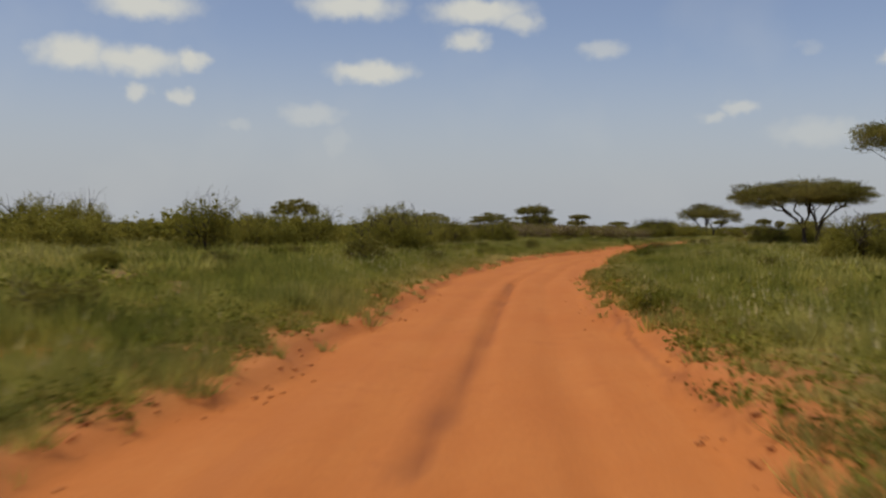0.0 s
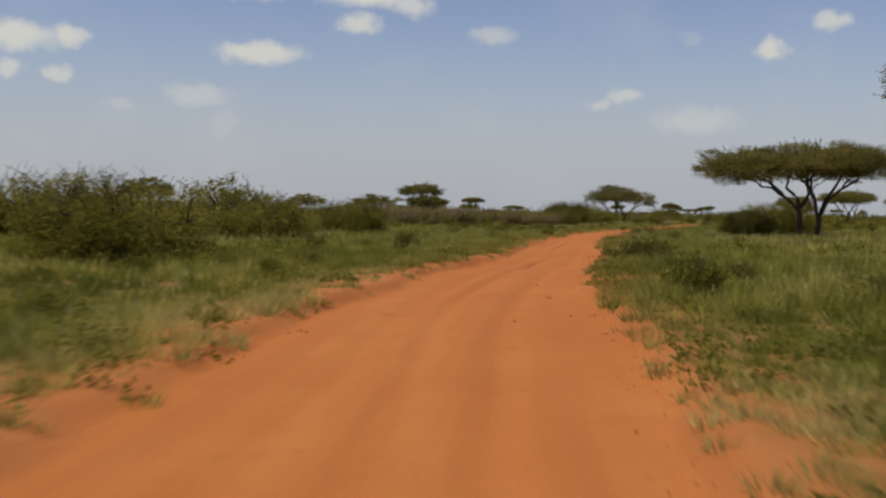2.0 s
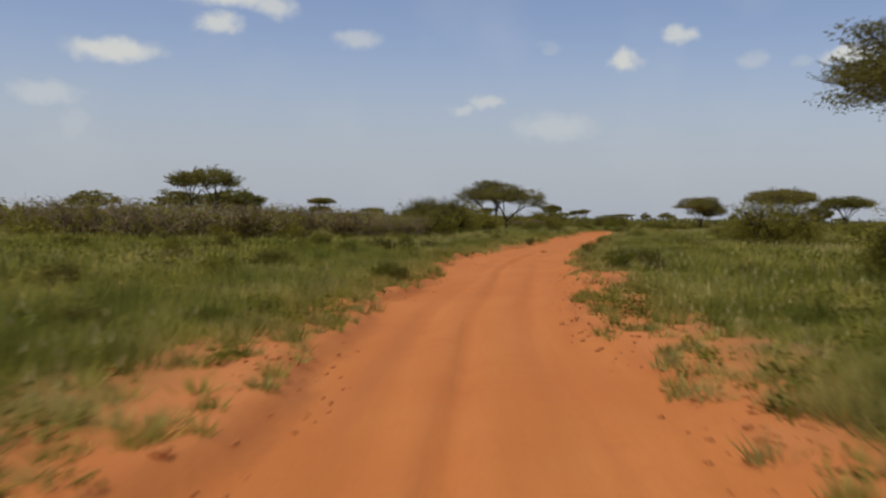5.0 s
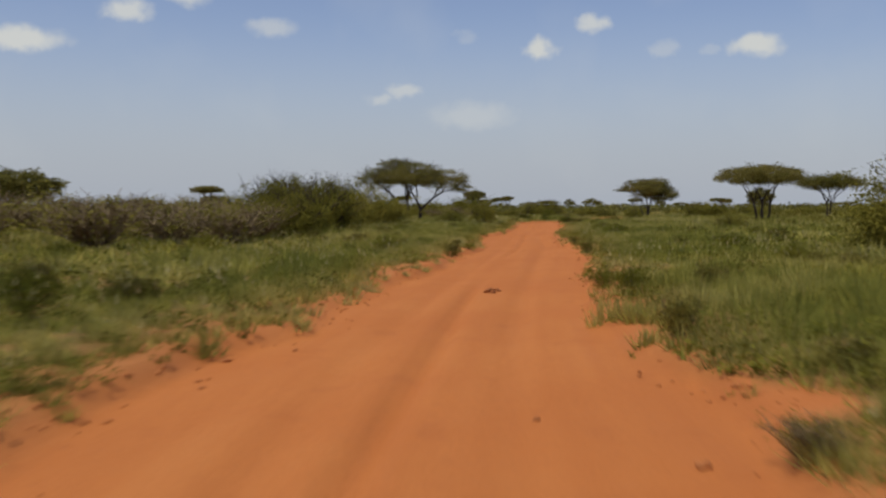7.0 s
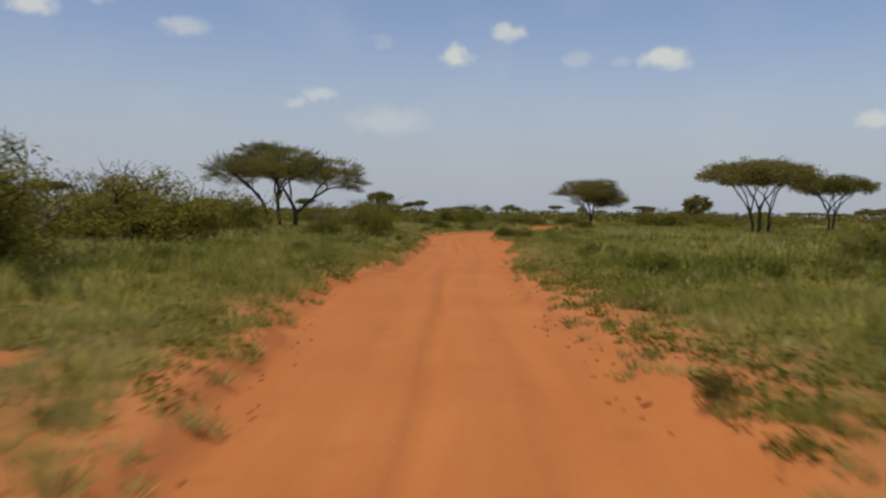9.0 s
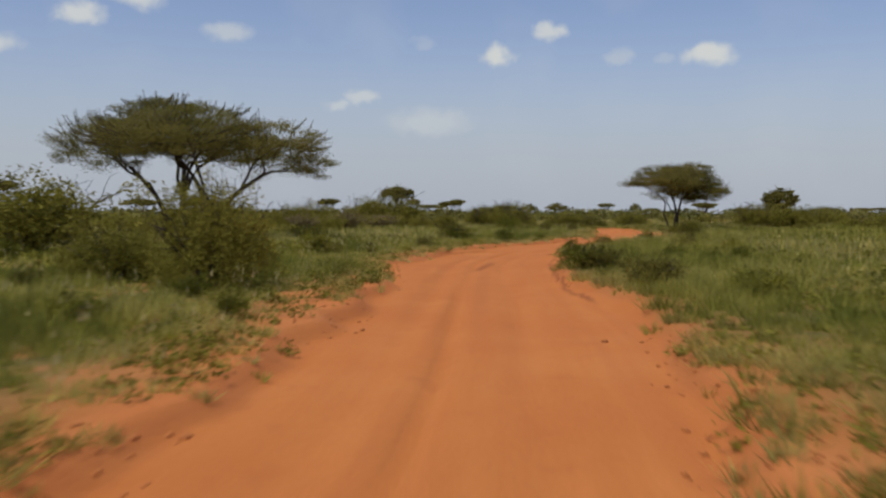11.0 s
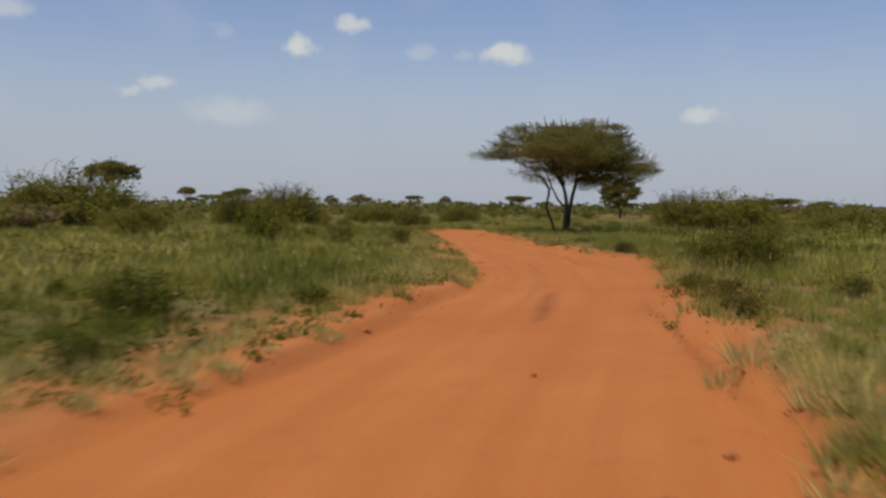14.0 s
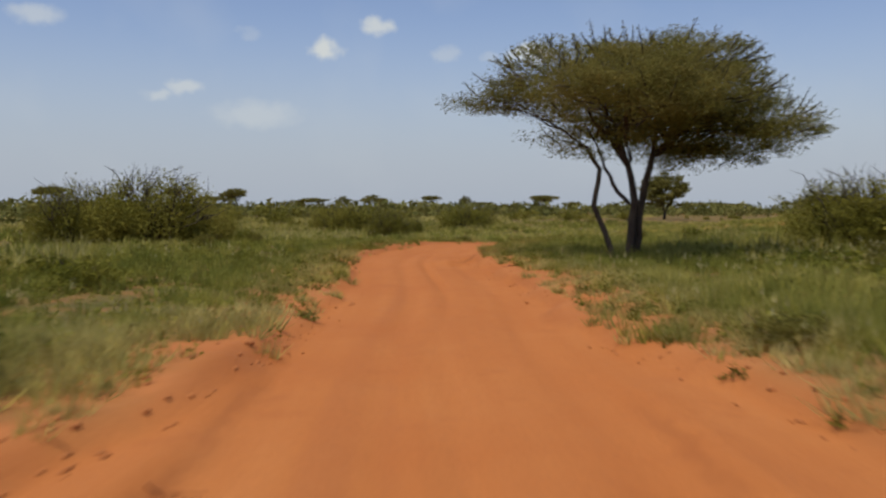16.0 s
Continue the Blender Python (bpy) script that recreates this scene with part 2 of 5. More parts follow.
def plant_material(name, dark, mid, light, scale=0.35, through=0.3, rough=0.65, vary=0.3, mottle=0.1):
    m, nt, b = material(name, rough)
    b.inputs["Specular IOR Level"].default_value = 0.08
    pos = position(nt)
    patch = noise_node(nt, scale, 4, pos)
    geo = nt.nodes.new("ShaderNodeNewGeometry")
    broad = noise_node(nt, scale * 0.22, 3, pos)
    both = nt.nodes.new("ShaderNodeMix")
    both.inputs["Factor"].default_value = 0.5
    nt.links.new(patch, both.inputs["A"]), nt.links.new(broad, both.inputs["B"])
    col = ramp(nt, both.outputs["Result"], [(0.40, dark), (0.5, mid), (0.60, light)])
    leaf = ramp(nt, geo.outputs["Random Per Island"], [(0.0, (1 - 1.1 * vary, 1 - vary, 1 - 1.1 * vary)), (0.6, (1.0, 1.0, 1.0)), (1.0, (1 + 1.3 * vary, 1 + 1.1 * vary, 1 + 0.8 * vary))])
    col = mix_colour(nt, 1.0, col, leaf, "MULTIPLY")
    tuft = noise_node(nt, 1.5, 3, pos, 0.6)
    col = mix_colour(nt, 1.0, col, ramp(nt, tuft, [(0.36, (1 - mottle, 1 - 0.9 * mottle, 1 - mottle)), (0.5, (1.0, 1.0, 1.0)), (0.64, (1 + 0.8 * mottle, 1 + 0.62 * mottle, 1 + 0.7 * mottle))]), "MULTIPLY")
    nt.links.new(col, b.inputs["Base Color"])
    t = nt.nodes.new("ShaderNodeBsdfTranslucent")
    nt.links.new(col, t.inputs[0])
    mx = nt.nodes.new("ShaderNodeMixShader")
    mx.inputs[0].default_value = through
    nt.links.new(b.outputs[0], mx.inputs[1]), nt.links.new(t.outputs[0], mx.inputs[2])
    nt.links.new(mx.outputs[0], nt.nodes["Material Output"].inputs[0])
    return m


def bark_material(name, dark, light):
    m, nt, b = material(name, 0.9)
    pos = position(nt)
    mp = nt.nodes.new("ShaderNodeMapping")
    mp.inputs["Scale"].default_value = (1, 1, 0.22)
    nt.links.new(pos, mp.inputs[0])
    g = noise_node(nt, 14, 6, mp.outputs[0], 0.65)
    nt.links.new(ramp(nt, g, [(0.3, dark), (0.7, light)]), b.inputs["Base Color"])
    nt.links.new(bump(nt, g, 0.6, 0.03), b.inputs["Normal"])
    return m


SOIL = soil_material()
GRASS = plant_material("grass", (0.182, 0.190, 0.036), (0.304, 0.284, 0.060), (0.450, 0.388, 0.115), 0.42, 0.45, 0.75, 0.20, 0.40)
STRAW = plant_material("straw_grass", (0.245, 0.222, 0.052), (0.385, 0.330, 0.098), (0.540, 0.450, 0.170), 0.16, 0.50, 0.75, 0.20, 0.25)
HERB = plant_material("herb", (0.100, 0.102, 0.014), (0.155, 0.150, 0.022), (0.235, 0.208, 0.034), 0.30, 0.35, 0.75, 0.20, 0.3)
SHRUB = plant_material("shrub_leaves", (0.112, 0.098, 0.020), (0.155, 0.132, 0.028), (0.205, 0.170, 0.038), 0.30, 0.36, 0.75, 0.14, 0.2)
SEED = plant_material("seed_heads", (0.44, 0.37, 0.16), (0.54, 0.46, 0.22), (0.62, 0.53, 0.27), 0.5, 0.3)
SCRUB = plant_material("scrub_leaves", (0.100, 0.099, 0.028), (0.145, 0.136, 0.038), (0.205, 0.180, 0.056), 0.15, 0.3, 0.75, 0.18)
BUSH = plant_material("bush_leaves", (0.158, 0.144, 0.025), (0.214, 0.188, 0.034), (0.274, 0.232, 0.047), 0.5, 0.44, 0.75, 0.12)
ACACIA = plant_material("acacia_leaves", (0.145, 0.130, 0.032), (0.190, 0.166, 0.043), (0.245, 0.202, 0.058), 0.6, 0.50, 0.75, 0.12)
BARK = bark_material("acacia_bark", (0.030, 0.022, 0.016), (0.085, 0.062, 0.045))
DRY = bark_material("dry_twigs", (0.140, 0.100, 0.054), (0.265, 0.190, 0.108))
CLOD = bark_material("dark_clod", (0.20, 0.066, 0.022), (0.32, 0.108, 0.034))
STONE = bark_material("red_clod", (0.30, 0.105, 0.035), (0.46, 0.165, 0.052))

# ---- plan: the road as x over y, the lie of the land ----
ROAD_Y = (-60, -20, 6, 11, 16.7, 27.8, 35, 44.5, 54, 60, 71.2, 85, 96.3, 105, 112.5, 126.5, 133, 146.7, 153.9,
          162.1, 170.4, 177.8, 183.1, 189.8, 195.6, 199.8, 205.9, 211.6, 220.1, 224.6, 235.1, 239.6, 245.6, 251.1, 258.1, 272.6, 300.6, 360.6)
ROAD_X = (-2, -0.9, 0.2, 0.6, 1.1, 2.3, 3.7, 5.6, 8.5, 10.9, 14.2, 18.5, 23, 26.5, 30.1, 37.5, 41, 47.5, 51.6,
          55.9, 60, 63.5, 66.1, 70.8, 76.1, 81, 87.4, 91.8, 96.9, 100.1, 106.1, 109.6, 115.6, 123.6, 133.6, 158.6, 218.6, 338.6)
_ys = np.arange(-60, 360.01, 0.25)
_xs = np.interp(_ys, ROAD_Y, ROAD_X)
_k = np.exp(-0.5 * (np.arange(-16, 17) / 6.0) ** 2)
_xs = np.convolve(np.pad(_xs, 16, mode="reflect", reflect_type="odd"), _k / _k.sum(), "valid")
_slope = np.gradient(_xs, _ys)


def road_x(y):
    return np.interp(y, _ys, _xs)


def across_road(x, y):
    """Signed metres from the road's middle line, to the right positive."""
    return (x - road_x(y)) / np.sqrt(1 + np.interp(y, _ys, _slope) ** 2)


def lattice(ix, iy, seed):
    h = (ix.astype(np.int64) * 374761393 + iy.astype(np.int64) * 668265263 + seed * 974634777) & 0x7FFFFFFF
    h = ((h ^ (h >> 13)) * 1274126177) & 0x7FFFFFFF
    return ((h ^ (h >> 16)) & 0xFFFF) / 65535.0


def field(x, y, size, seed):
    """Smooth random field from 0 to 1 with features of that size in metres."""
    x, y = np.asarray(x, float) / size, np.asarray(y, float) / size
    ix, iy = np.floor(x), np.floor(y)
    u, v = x - ix, y - iy
    u, v = u * u * (3 - 2 * u), v * v * (3 - 2 * v)
    a, b = lattice(ix, iy, seed), lattice(ix + 1, iy, seed)
    c, d = lattice(ix, iy + 1, seed), lattice(ix + 1, iy + 1, seed)
    return (a * (1 - u) + b * u) * (1 - v) + (c * (1 - u) + d * u) * v


LEFT_EDGE = ((-10, 2.6), (7, 2.7), (10, 2.3), (14, 2.2), (25, 2.2), (36, 2.3), (49, 2.2), (56, 2.0), (81, 1.75), (95, 2.0), (105, 2.6), (107.5, 2.5), (109, 2.15),
             (114, 2.3), (117, 2.1), (121, 1.75), (125, 2.1), (126.5, 2.3), (128.5, 1.7), (131, 1.7), (135, 2.1), (142.5, 2.7), (150, 1.95), (168, 2.0), (175, 1.9), (179, 2.6),
             (182.5, 3.1), (185, 2.5), (191, 2.45), (195, 2.2), (198, 2.4), (200, 1.85), (208, 2.05), (213, 2.6), (216, 3.1), (219, 2.1), (223, 2.2), (237, 2.3), (262, 2.0))
RIGHT_EDGE = ((-10, 1.9), (7, 2.0), (10, 2.25), (13.4, 2.4), (15, 2.0), (19.5, 1.9), (31, 2.0), (35, 2.5), (39, 2.6), (50, 2.4), (82, 1.8), (100, 2.0), (105, 2.9), (107, 2.3),
              (112, 2.3), (120, 2.5), (125, 2.45), (129, 2.4), (131, 1.9), (142, 1.7), (160, 2.2), (167.5, 3.0), (170.5, 2.5), (175.5, 2.1), (180, 2.8), (182, 3.0), (184, 2.5),
              (189, 2.3), (195, 2.8), (197, 2.7), (199, 2.1), (203.5, 2.3), (210.5, 3.5), (212, 3.6), (213.5, 2.8), (218, 2.2), (221, 1.7), (229, 1.5), (242, 2.0), (262, 2.0))


def road_half(y, side):
    """Half the width of the bare track on one side (-1 left, 1 right), with its wider places."""
    edge = LEFT_EDGE if side < 0 else RIGHT_EDGE
    half = np.interp(y, [e[0] for e in edge], [e[1] for e in edge]) - 0.27
    half = half * np.clip((268 - y) / 7, 0, 1)   # the track is lost in the grass beyond
    return half + 0.22 * (field(y * 0 + 7 * side, y, 3.0, 3) - 0.5) + 0.5 * (field(y * 0 + 3 * side, y, 0.9, 4) - 0.5)


def verge(x, y):
    """0 on the track, rising to 1 a little way off it."""
    n = across_road(x, y)
    edge = np.where(n < 0, road_half(y, -1), road_half(y, 1))
    return np.clip((np.abs(n) - edge) / 0.4, 0, 1)


# patches of open red earth beside the track: x, y, radius
BARE = ((36.5, 137.9, 1.4), (34.6, 137.0, 1.3), (32.6, 136.2, 1.3), (33.6, 133.4, 1.3), (31.6, 132.6, 1.5), (35.4, 130.2, 1.0), (33.6, 129.6, 1.1), (24.3, 91.9, 0.9), (26.2, 93.2, 0.9),
        (23.4, 90.0, 0.9), (93.7, 210.6, 1.0), (95.4, 210.8, 1.0), (97.0, 211.4, 0.9), (88.7, 213.0, 0.9), (88.4, 211.6, 1.0), (91.3, 217.2, 0.8), (-4.6, 16.2, 0.9), (-4.7, 10.2, 0.9),
        (-2.3, 6.4, 0.7), (1.2, 39.7, 0.7), (69.0, 181.5, 0.8), (67.8, 179.4, 0.7), (82.3, 197.6, 0.6), (80.6, 194.6, 0.8),
        (35.4, 136.8, 0.8), (36.4, 136.6, 0.8), (37.4, 135.6, 0.7), (33.9, 132.5, 0.8), (34.6, 132.3, 0.8), (36.2, 128.6, 0.7), (37.0, 129.3, 0.6), (36.1, 126.8, 0.5),
        (93.7, 219.9, 0.5), (94.2, 219.5, 0.5), (93.1, 217.9, 0.5), (57.0, 171.3, 0.45), (56.6, 169.1, 0.5), (56.9, 167.8, 0.4), (12.9, 56.9, 0.5), (12.7, 55.9, 0.5), (14.4, 58.8, 0.4), (5.8, 58.5, 0.5), (27.7, 120.9, 0.5), (71.2, 196.9, 0.4),
        (29.2, 104.3, 0.5), (29.2, 103.6, 0.5), (29.9, 103.8, 0.5), (4.2, 52.7, 0.7), (4.4, 50.3, 0.6), (5.4, 50.2, 0.5), (5.3, 51.8, 0.5), (10.2, 49.1, 0.5), (11.1, 49.7, 0.5), (66.2, 189.4, 0.6), (66.3, 187.1, 0.5), (65.9, 186.9, 0.5), (20.2, 102.6, 0.6), (20.9, 99.3, 0.5))


def plant_cover(x, y):
    """How thickly the ground is grown over, 0 to 1."""
    n = np.abs(across_road(x, y))
    v = verge(x, y)
    bare = 0.55 * field(x, y, 1.9, 11) + 0.45 * field(x, y, 0.8, 12)
    near = np.clip((n - 1.8) / 2.3, 0, 1)
    need = 0.29 - 0.38 * near
    for px, py, r in BARE:
        need = need + 0.66 * np.exp(-((x - px) ** 2 + (y - py) ** 2) / r ** 2)
    return v * np.clip((bare - need) / 0.14 + 0.5, 0, 1)


RUTS = ((-0.2, 6.0, 0.7, 14.0), (0.7, 14.0, 2.1, 27.6), (64.4, 179.5, 66.9, 183.4), (9.0, 55.3, 10.2, 59.2), (82.3, 200.9, 85.4, 204.1), (23.0, 89.2, 24.0, 91.2))


def ruts(x, y):
    """1 in the middle of the deep wheel marks, 0 away from them."""
    out = np.zeros(np.shape(x))
    for x0, y0, x1, y1 in RUTS:
        dx, dy = x1 - x0, y1 - y0
        t = np.clip(((x - x0) * dx + (y - y0) * dy) / (dx * dx + dy * dy), 0, 1)
        d = np.hypot(x - x0 - t * dx, y - y0 - t * dy) + 0.10 * (field(x, y, 1.1, 61) - 0.5)
        out = np.maximum(out, np.exp(-(d / 0.11) ** 2) * (0.4 + 0.6 * field(x, y, 0.7, 62)))
    return out


# low broken banks at the rim of the track; the ground to the right of each line's direction is the higher
SCARPS = (((2.2, 6.7), (2.4, 8.8), (2.7, 12.1), (3.4, 19.5)), ((61.9, 169.0), (62.7, 171.3), (64.6, 175.2), (66.7, 179.0), (67.7, 180.9), (69.9, 184.3), (73.1, 188.9)),
          ((79.6, 195.3), (80.5, 196.3), (82.5, 198.5), (85.2, 201.5)), ((92.2, 210.2), (93.0, 211.5), (94.3, 213.4), (96.1, 216.3)),
          ((70.1, 190.8), (66.5, 188.6), (64.8, 186.2)), ((93.8, 218.7), (91.7, 215.5), (90.0, 213.0), (89.0, 211.5)), ((112.0, 238.0), (107.9, 234.4), (105.9, 233.2)), ((22.36, 89.09), (22.75, 90.08), (23.2, 91.32)))


SCARP_CLEAR = (0.55, 1.0, 0.5, 0.3, 0.6, 0.25, 0.9, 0.9)   # how sharp each of them still is


def scarps(x, y):
    """How far the broken banks lift the ground, the metres inside their line, how clear the line is, and 1 along its foot."""
    near, right, fade = np.full(np.shape(x), 9.0), np.full(np.shape(x), -1.0), np.zeros(np.shape(x))
    for line, sharp in zip(SCARPS, SCARP_CLEAR):
        total = sum(math.dist(p, q) for p, q in zip(line, line[1:]))
        done = 0.0
        for (x0, y0), (x1, y1) in zip(line, line[1:]):
            dx, dy = x1 - x0, y1 - y0
            long = math.hypot(dx, dy)
            t = np.clip(((x - x0) * dx + (y - y0) * dy) / (dx * dx + dy * dy), 0, 1)
            d = np.hypot(x - x0 - t * dx, y - y0 - t * dy)
            along = done + t * long
            right = np.where(d < near, np.sign((x - x0) * dy - (y - y0) * dx), right)
            fade = np.where(d < near, sharp * np.clip(np.minimum(along, total - along) / 1.1, 0, 1), fade)
            near = np.minimum(d, near)
            done += long
    s = near * right + 0.14 * (field(x, y, 1.1, 63) - 0.5)
    fade = fade * np.clip((0.55 - near) / 0.3, 0, 1) * (0.35 + 0.65 * field(x, y, 1.3, 66))
    rise = np.clip(s / 0.26 + 0.5, 0, 1) * np.exp(-np.clip(s, 0, 9) / 0.8) * (0.5 + field(x, y, 1.5, 64))
    return 0.13 * rise, s, fade, np.exp(-((s + 0.03) / 0.09) ** 2) * (0.45 + 0.55 * field(x, y, 0.9, 65))


def ground_z(x, y):
    n = across_road(x, y)
    v = verge(x, y)
    v = v * v * (3 - 2 * v)
    z = 0.16 * v + v * 0.12 * (field(x, y, 4.0, 21) - 0.5) + v * 0.05 * (field(x, y, 0.9, 22) - 0.5)
    far = np.clip((np.abs(n) - 25) / 80, 0, 1)
    z = z + far * 0.5 * (field(x, y, 60.0, 23) - 0.5)
    # the land falls away beyond a low crest
    fall = np.clip((y - 245) / 13, 0, 1)
    z = z - 0.75 * fall * fall * (3 - 2 * fall) * np.clip((330 - y) / 40, 0, 1) * np.exp(-(n / 22) ** 2)
    track = (1 - v)
    z = z - track * 0.05 * np.exp(-((n - 0.85) / 0.22) ** 2) * (0.4 + field(x, y, 7, 24))
    z = z - track * 0.05 * np.exp(-((n + 0.80) / 0.22) ** 2) * (0.4 + field(x, y, 7, 25))
    groove = np.clip((field(y * 0, y, 11, 27) - 0.35) * 3, 0, 1)
    wander = 0.35 * (field(y * 0 + 3, y, 9, 28) - 0.5)
    z = z - track * groove * 0.10 * np.exp(-((n + 0.15 + wander) / 0.11) ** 2)
    lift, _, _, foot = scarps(x, y)
    z = z - 0.05 * ruts(x, y) + lift - 0.02 * foot
    z = z + track * 0.025 * (field(x, y, 0.5, 26) - 0.5) + 0.03 * track * (field(x, y, 2.5, 29) - 0.5)
    return z


def mesh_from(name, verts, faces, mats, smooth=False):
    """A mesh from arrays; faces all have the same number of corners."""
    me = bpy.data.meshes.new(name)
    verts, faces = np.asarray(verts, np.float32), np.asarray(faces, np.int32)
    n, k = faces.shape
    me.vertices.add(len(verts)), me.loops.add(n * k), me.polygons.add(n)
    me.vertices.foreach_set("co", verts.ravel())
    me.loops.foreach_set("vertex_index", faces.ravel())
    me.polygons.foreach_set("loop_start", np.arange(0, n * k, k, dtype=np.int32))
    if smooth:
        me.polygons.foreach_set("use_smooth", np.ones(n, bool))
    me.materials.append(mats)
    me.update(calc_edges=True)
    return me


def graded(near, step, far, grow):
    out, x, s = [0.0], 0.0, step
    while x < far:
        if x > near:
            s *= grow
        x += s
        out.append(x)
    return out


def make_ground():
    half = graded(4.4, 0.13, 4400.0, 1.18)
    cols = np.array([-a for a in half[:0:-1]] + half)
    rows_mid = np.concatenate([np.arange(-14, 150, 0.5), np.arange(150, 226, 0.28), np.arange(226, 286, 0.5)])
    rows_out = np.array(graded(0.4, 0.6, 4000.0, 1.18))[1:]
    rows = np.concatenate([(-14 - rows_out)[::-1], rows_mid, rows_mid[-1] + rows_out])
    v, y = np.meshgrid(cols, rows)
    x = road_x(y) + v
    z = ground_z(x, y)
    nr, nc = x.shape
    idx = np.arange(nr * nc).reshape(nr, nc)
    faces = np.stack([idx[:-1, :-1], idx[:-1, 1:], idx[1:, 1:], idx[1:, :-1]], -1).reshape(-1, 4)
    me = mesh_from("ground", np.stack([x, y, z], -1).reshape(-1, 3), faces, SOIL, True)
    n = across_road(x, y)
    at = me.attributes.new("road_coords", "FLOAT_VECTOR", "POINT")
    at.data.foreach_set("vector", np.stack([n, y, 0 * y], -1).astype(np.float32).ravel())
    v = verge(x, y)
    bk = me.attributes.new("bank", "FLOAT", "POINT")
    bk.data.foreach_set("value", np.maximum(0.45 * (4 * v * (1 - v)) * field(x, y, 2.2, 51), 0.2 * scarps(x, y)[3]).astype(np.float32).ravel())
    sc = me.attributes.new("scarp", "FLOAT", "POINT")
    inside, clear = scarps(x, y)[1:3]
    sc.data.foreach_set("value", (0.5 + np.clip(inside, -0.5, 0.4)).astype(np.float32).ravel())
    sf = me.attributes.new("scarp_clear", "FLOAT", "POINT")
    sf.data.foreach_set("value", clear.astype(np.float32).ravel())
    ot = me.attributes.new("off_track", "FLOAT", "POINT")
    ot.data.foreach_set("value", (0.8 * v).astype(np.float32).ravel())
    rt = me.attributes.new("rut", "FLOAT", "POINT")
    rt.data.foreach_set("value", (0.85 * ruts(x, y)).astype(np.float32).ravel())
    cv = me.attributes.new("cover", "FLOAT", "POINT")
    grown = np.maximum(plant_cover(x, y), np.clip((np.abs(n) - 14) / 25, 0, 1) * 0.9)
    cv.data.foreach_set("value", (grown * np.clip((np.abs(n) - 2.2) / 1.8, 0, 1)).astype(np.float32).ravel())
    tagged(new("ground", me), "orange-red sandy savanna ground with a worn dirt track through patchy grass", "ground", kind="structure")


# ---- plants as joined blades and leaves ----
rng = np.random.default_rng(5)


def blades(points, count, height, width, lean, top=1.0):
    """Upright tapering blades, one triangle each, fanned out from every point."""
    n = len(points)
    p = np.repeat(points, count, 0)
    h = np.repeat(height, count) * rng.uniform(0.55, 1.1, n * count)
    w = np.repeat(width, count) * rng.uniform(0.7, 1.3, n * count)
    a = rng.uniform(0, 2 * np.pi, n * count)
    r = np.repeat(height, count) * lean * rng.uniform(0.2, 1.0, n * count)
    spread = np.repeat(width, count) * 2.2 * rng.uniform(0, 1, n * count)
    foot = p + np.stack([np.cos(a) * spread, np.sin(a) * spread, -0.03 + 0 * a], -1)
    tip = p + np.stack([np.cos(a) * (spread + r), np.sin(a) * (spread + r), h * top], -1)
    b = a + np.pi / 2 + rng.uniform(-0.7, 0.7, n * count)
    side = np.stack([np.cos(b) * w / 2, np.sin(b) * w / 2, 0 * b], -1)
    verts = np.stack([foot - side, foot + side, tip], 1).reshape(-1, 3)
    return verts, np.arange(len(verts)).reshape(-1, 3)


def leaves(centres, size, ratio=0.45, droop=0.5):
    """Small pointed leaf sprays, one triangle each, turned every way."""
    n = len(centres)
    d = rng.normal(size=(n, 3)) * (1, 1, droop)
    d /= np.linalg.norm(d, axis=1, keepdims=True) + 1e-9
    s = np.cross(d, rng.normal(size=(n, 3)))
    s /= np.linalg.norm(s, axis=1, keepdims=True) + 1e-9
    length = (size * rng.uniform(0.6, 1.3, n))[:, None]
    verts = np.stack([centres - d * length * 0.4 - s * length * ratio * 0.5, centres - d * length * 0.4 + s * length * ratio * 0.5,
                      centres + d * length * 0.6], 1).reshape(-1, 3)
    return verts, np.arange(len(verts)).reshape(-1, 3)


def scatter(y0, y1, lo, hi, per_m2, strength=1.0):
    """Random places between lo and hi metres off the track, thinned by the plant cover."""
    n = int((y1 - y0) * 2 * (hi - lo) * 1.25 * per_m2)
    y = rng.uniform(y0, y1, n)
    off = rng.uniform(lo, hi * 1.25, n) * rng.choice((-1, 1), n)
    x = road_x(y) + off * np.sqrt(1 + np.interp(y, _ys, _slope) ** 2)
    keep = (rng.uniform(0, 1, n) < plant_cover(x, y) * strength) & (np.abs(across_road(x, y)) < hi)
    x, y = x[keep], y[keep]
    return np.stack([x, y, ground_z(x, y)], -1)


def scatter_bare(y0, y1, lo, hi, per_m2):
    """Random places on the open earth beside the track."""
    n = int((y1 - y0) * 2 * (hi - lo) * 1.25 * per_m2)
    y = rng.uniform(y0, y1, n)
    off = rng.uniform(lo, hi * 1.25, n) * rng.choice((-1, 1), n)
    x = road_x(y) + off * np.sqrt(1 + np.interp(y, _ys, _slope) ** 2)
    keep = (rng.uniform(0, 1, n) < np.clip(verge(x, y) - plant_cover(x, y), 0, 1) * (0.25 + field(x, y, 1.2, 40)))
    x, y = x[keep], y[keep]
    return np.stack([x, y, ground_z(x, y)], -1)


def stuff(name, parts, mat, label, category):
    verts = np.concatenate([v for v, _ in parts])
    tagged(new(name, mesh_from(name, verts, np.arange(len(verts)).reshape(-1, 3), mat)), label, category, kind="stuff")


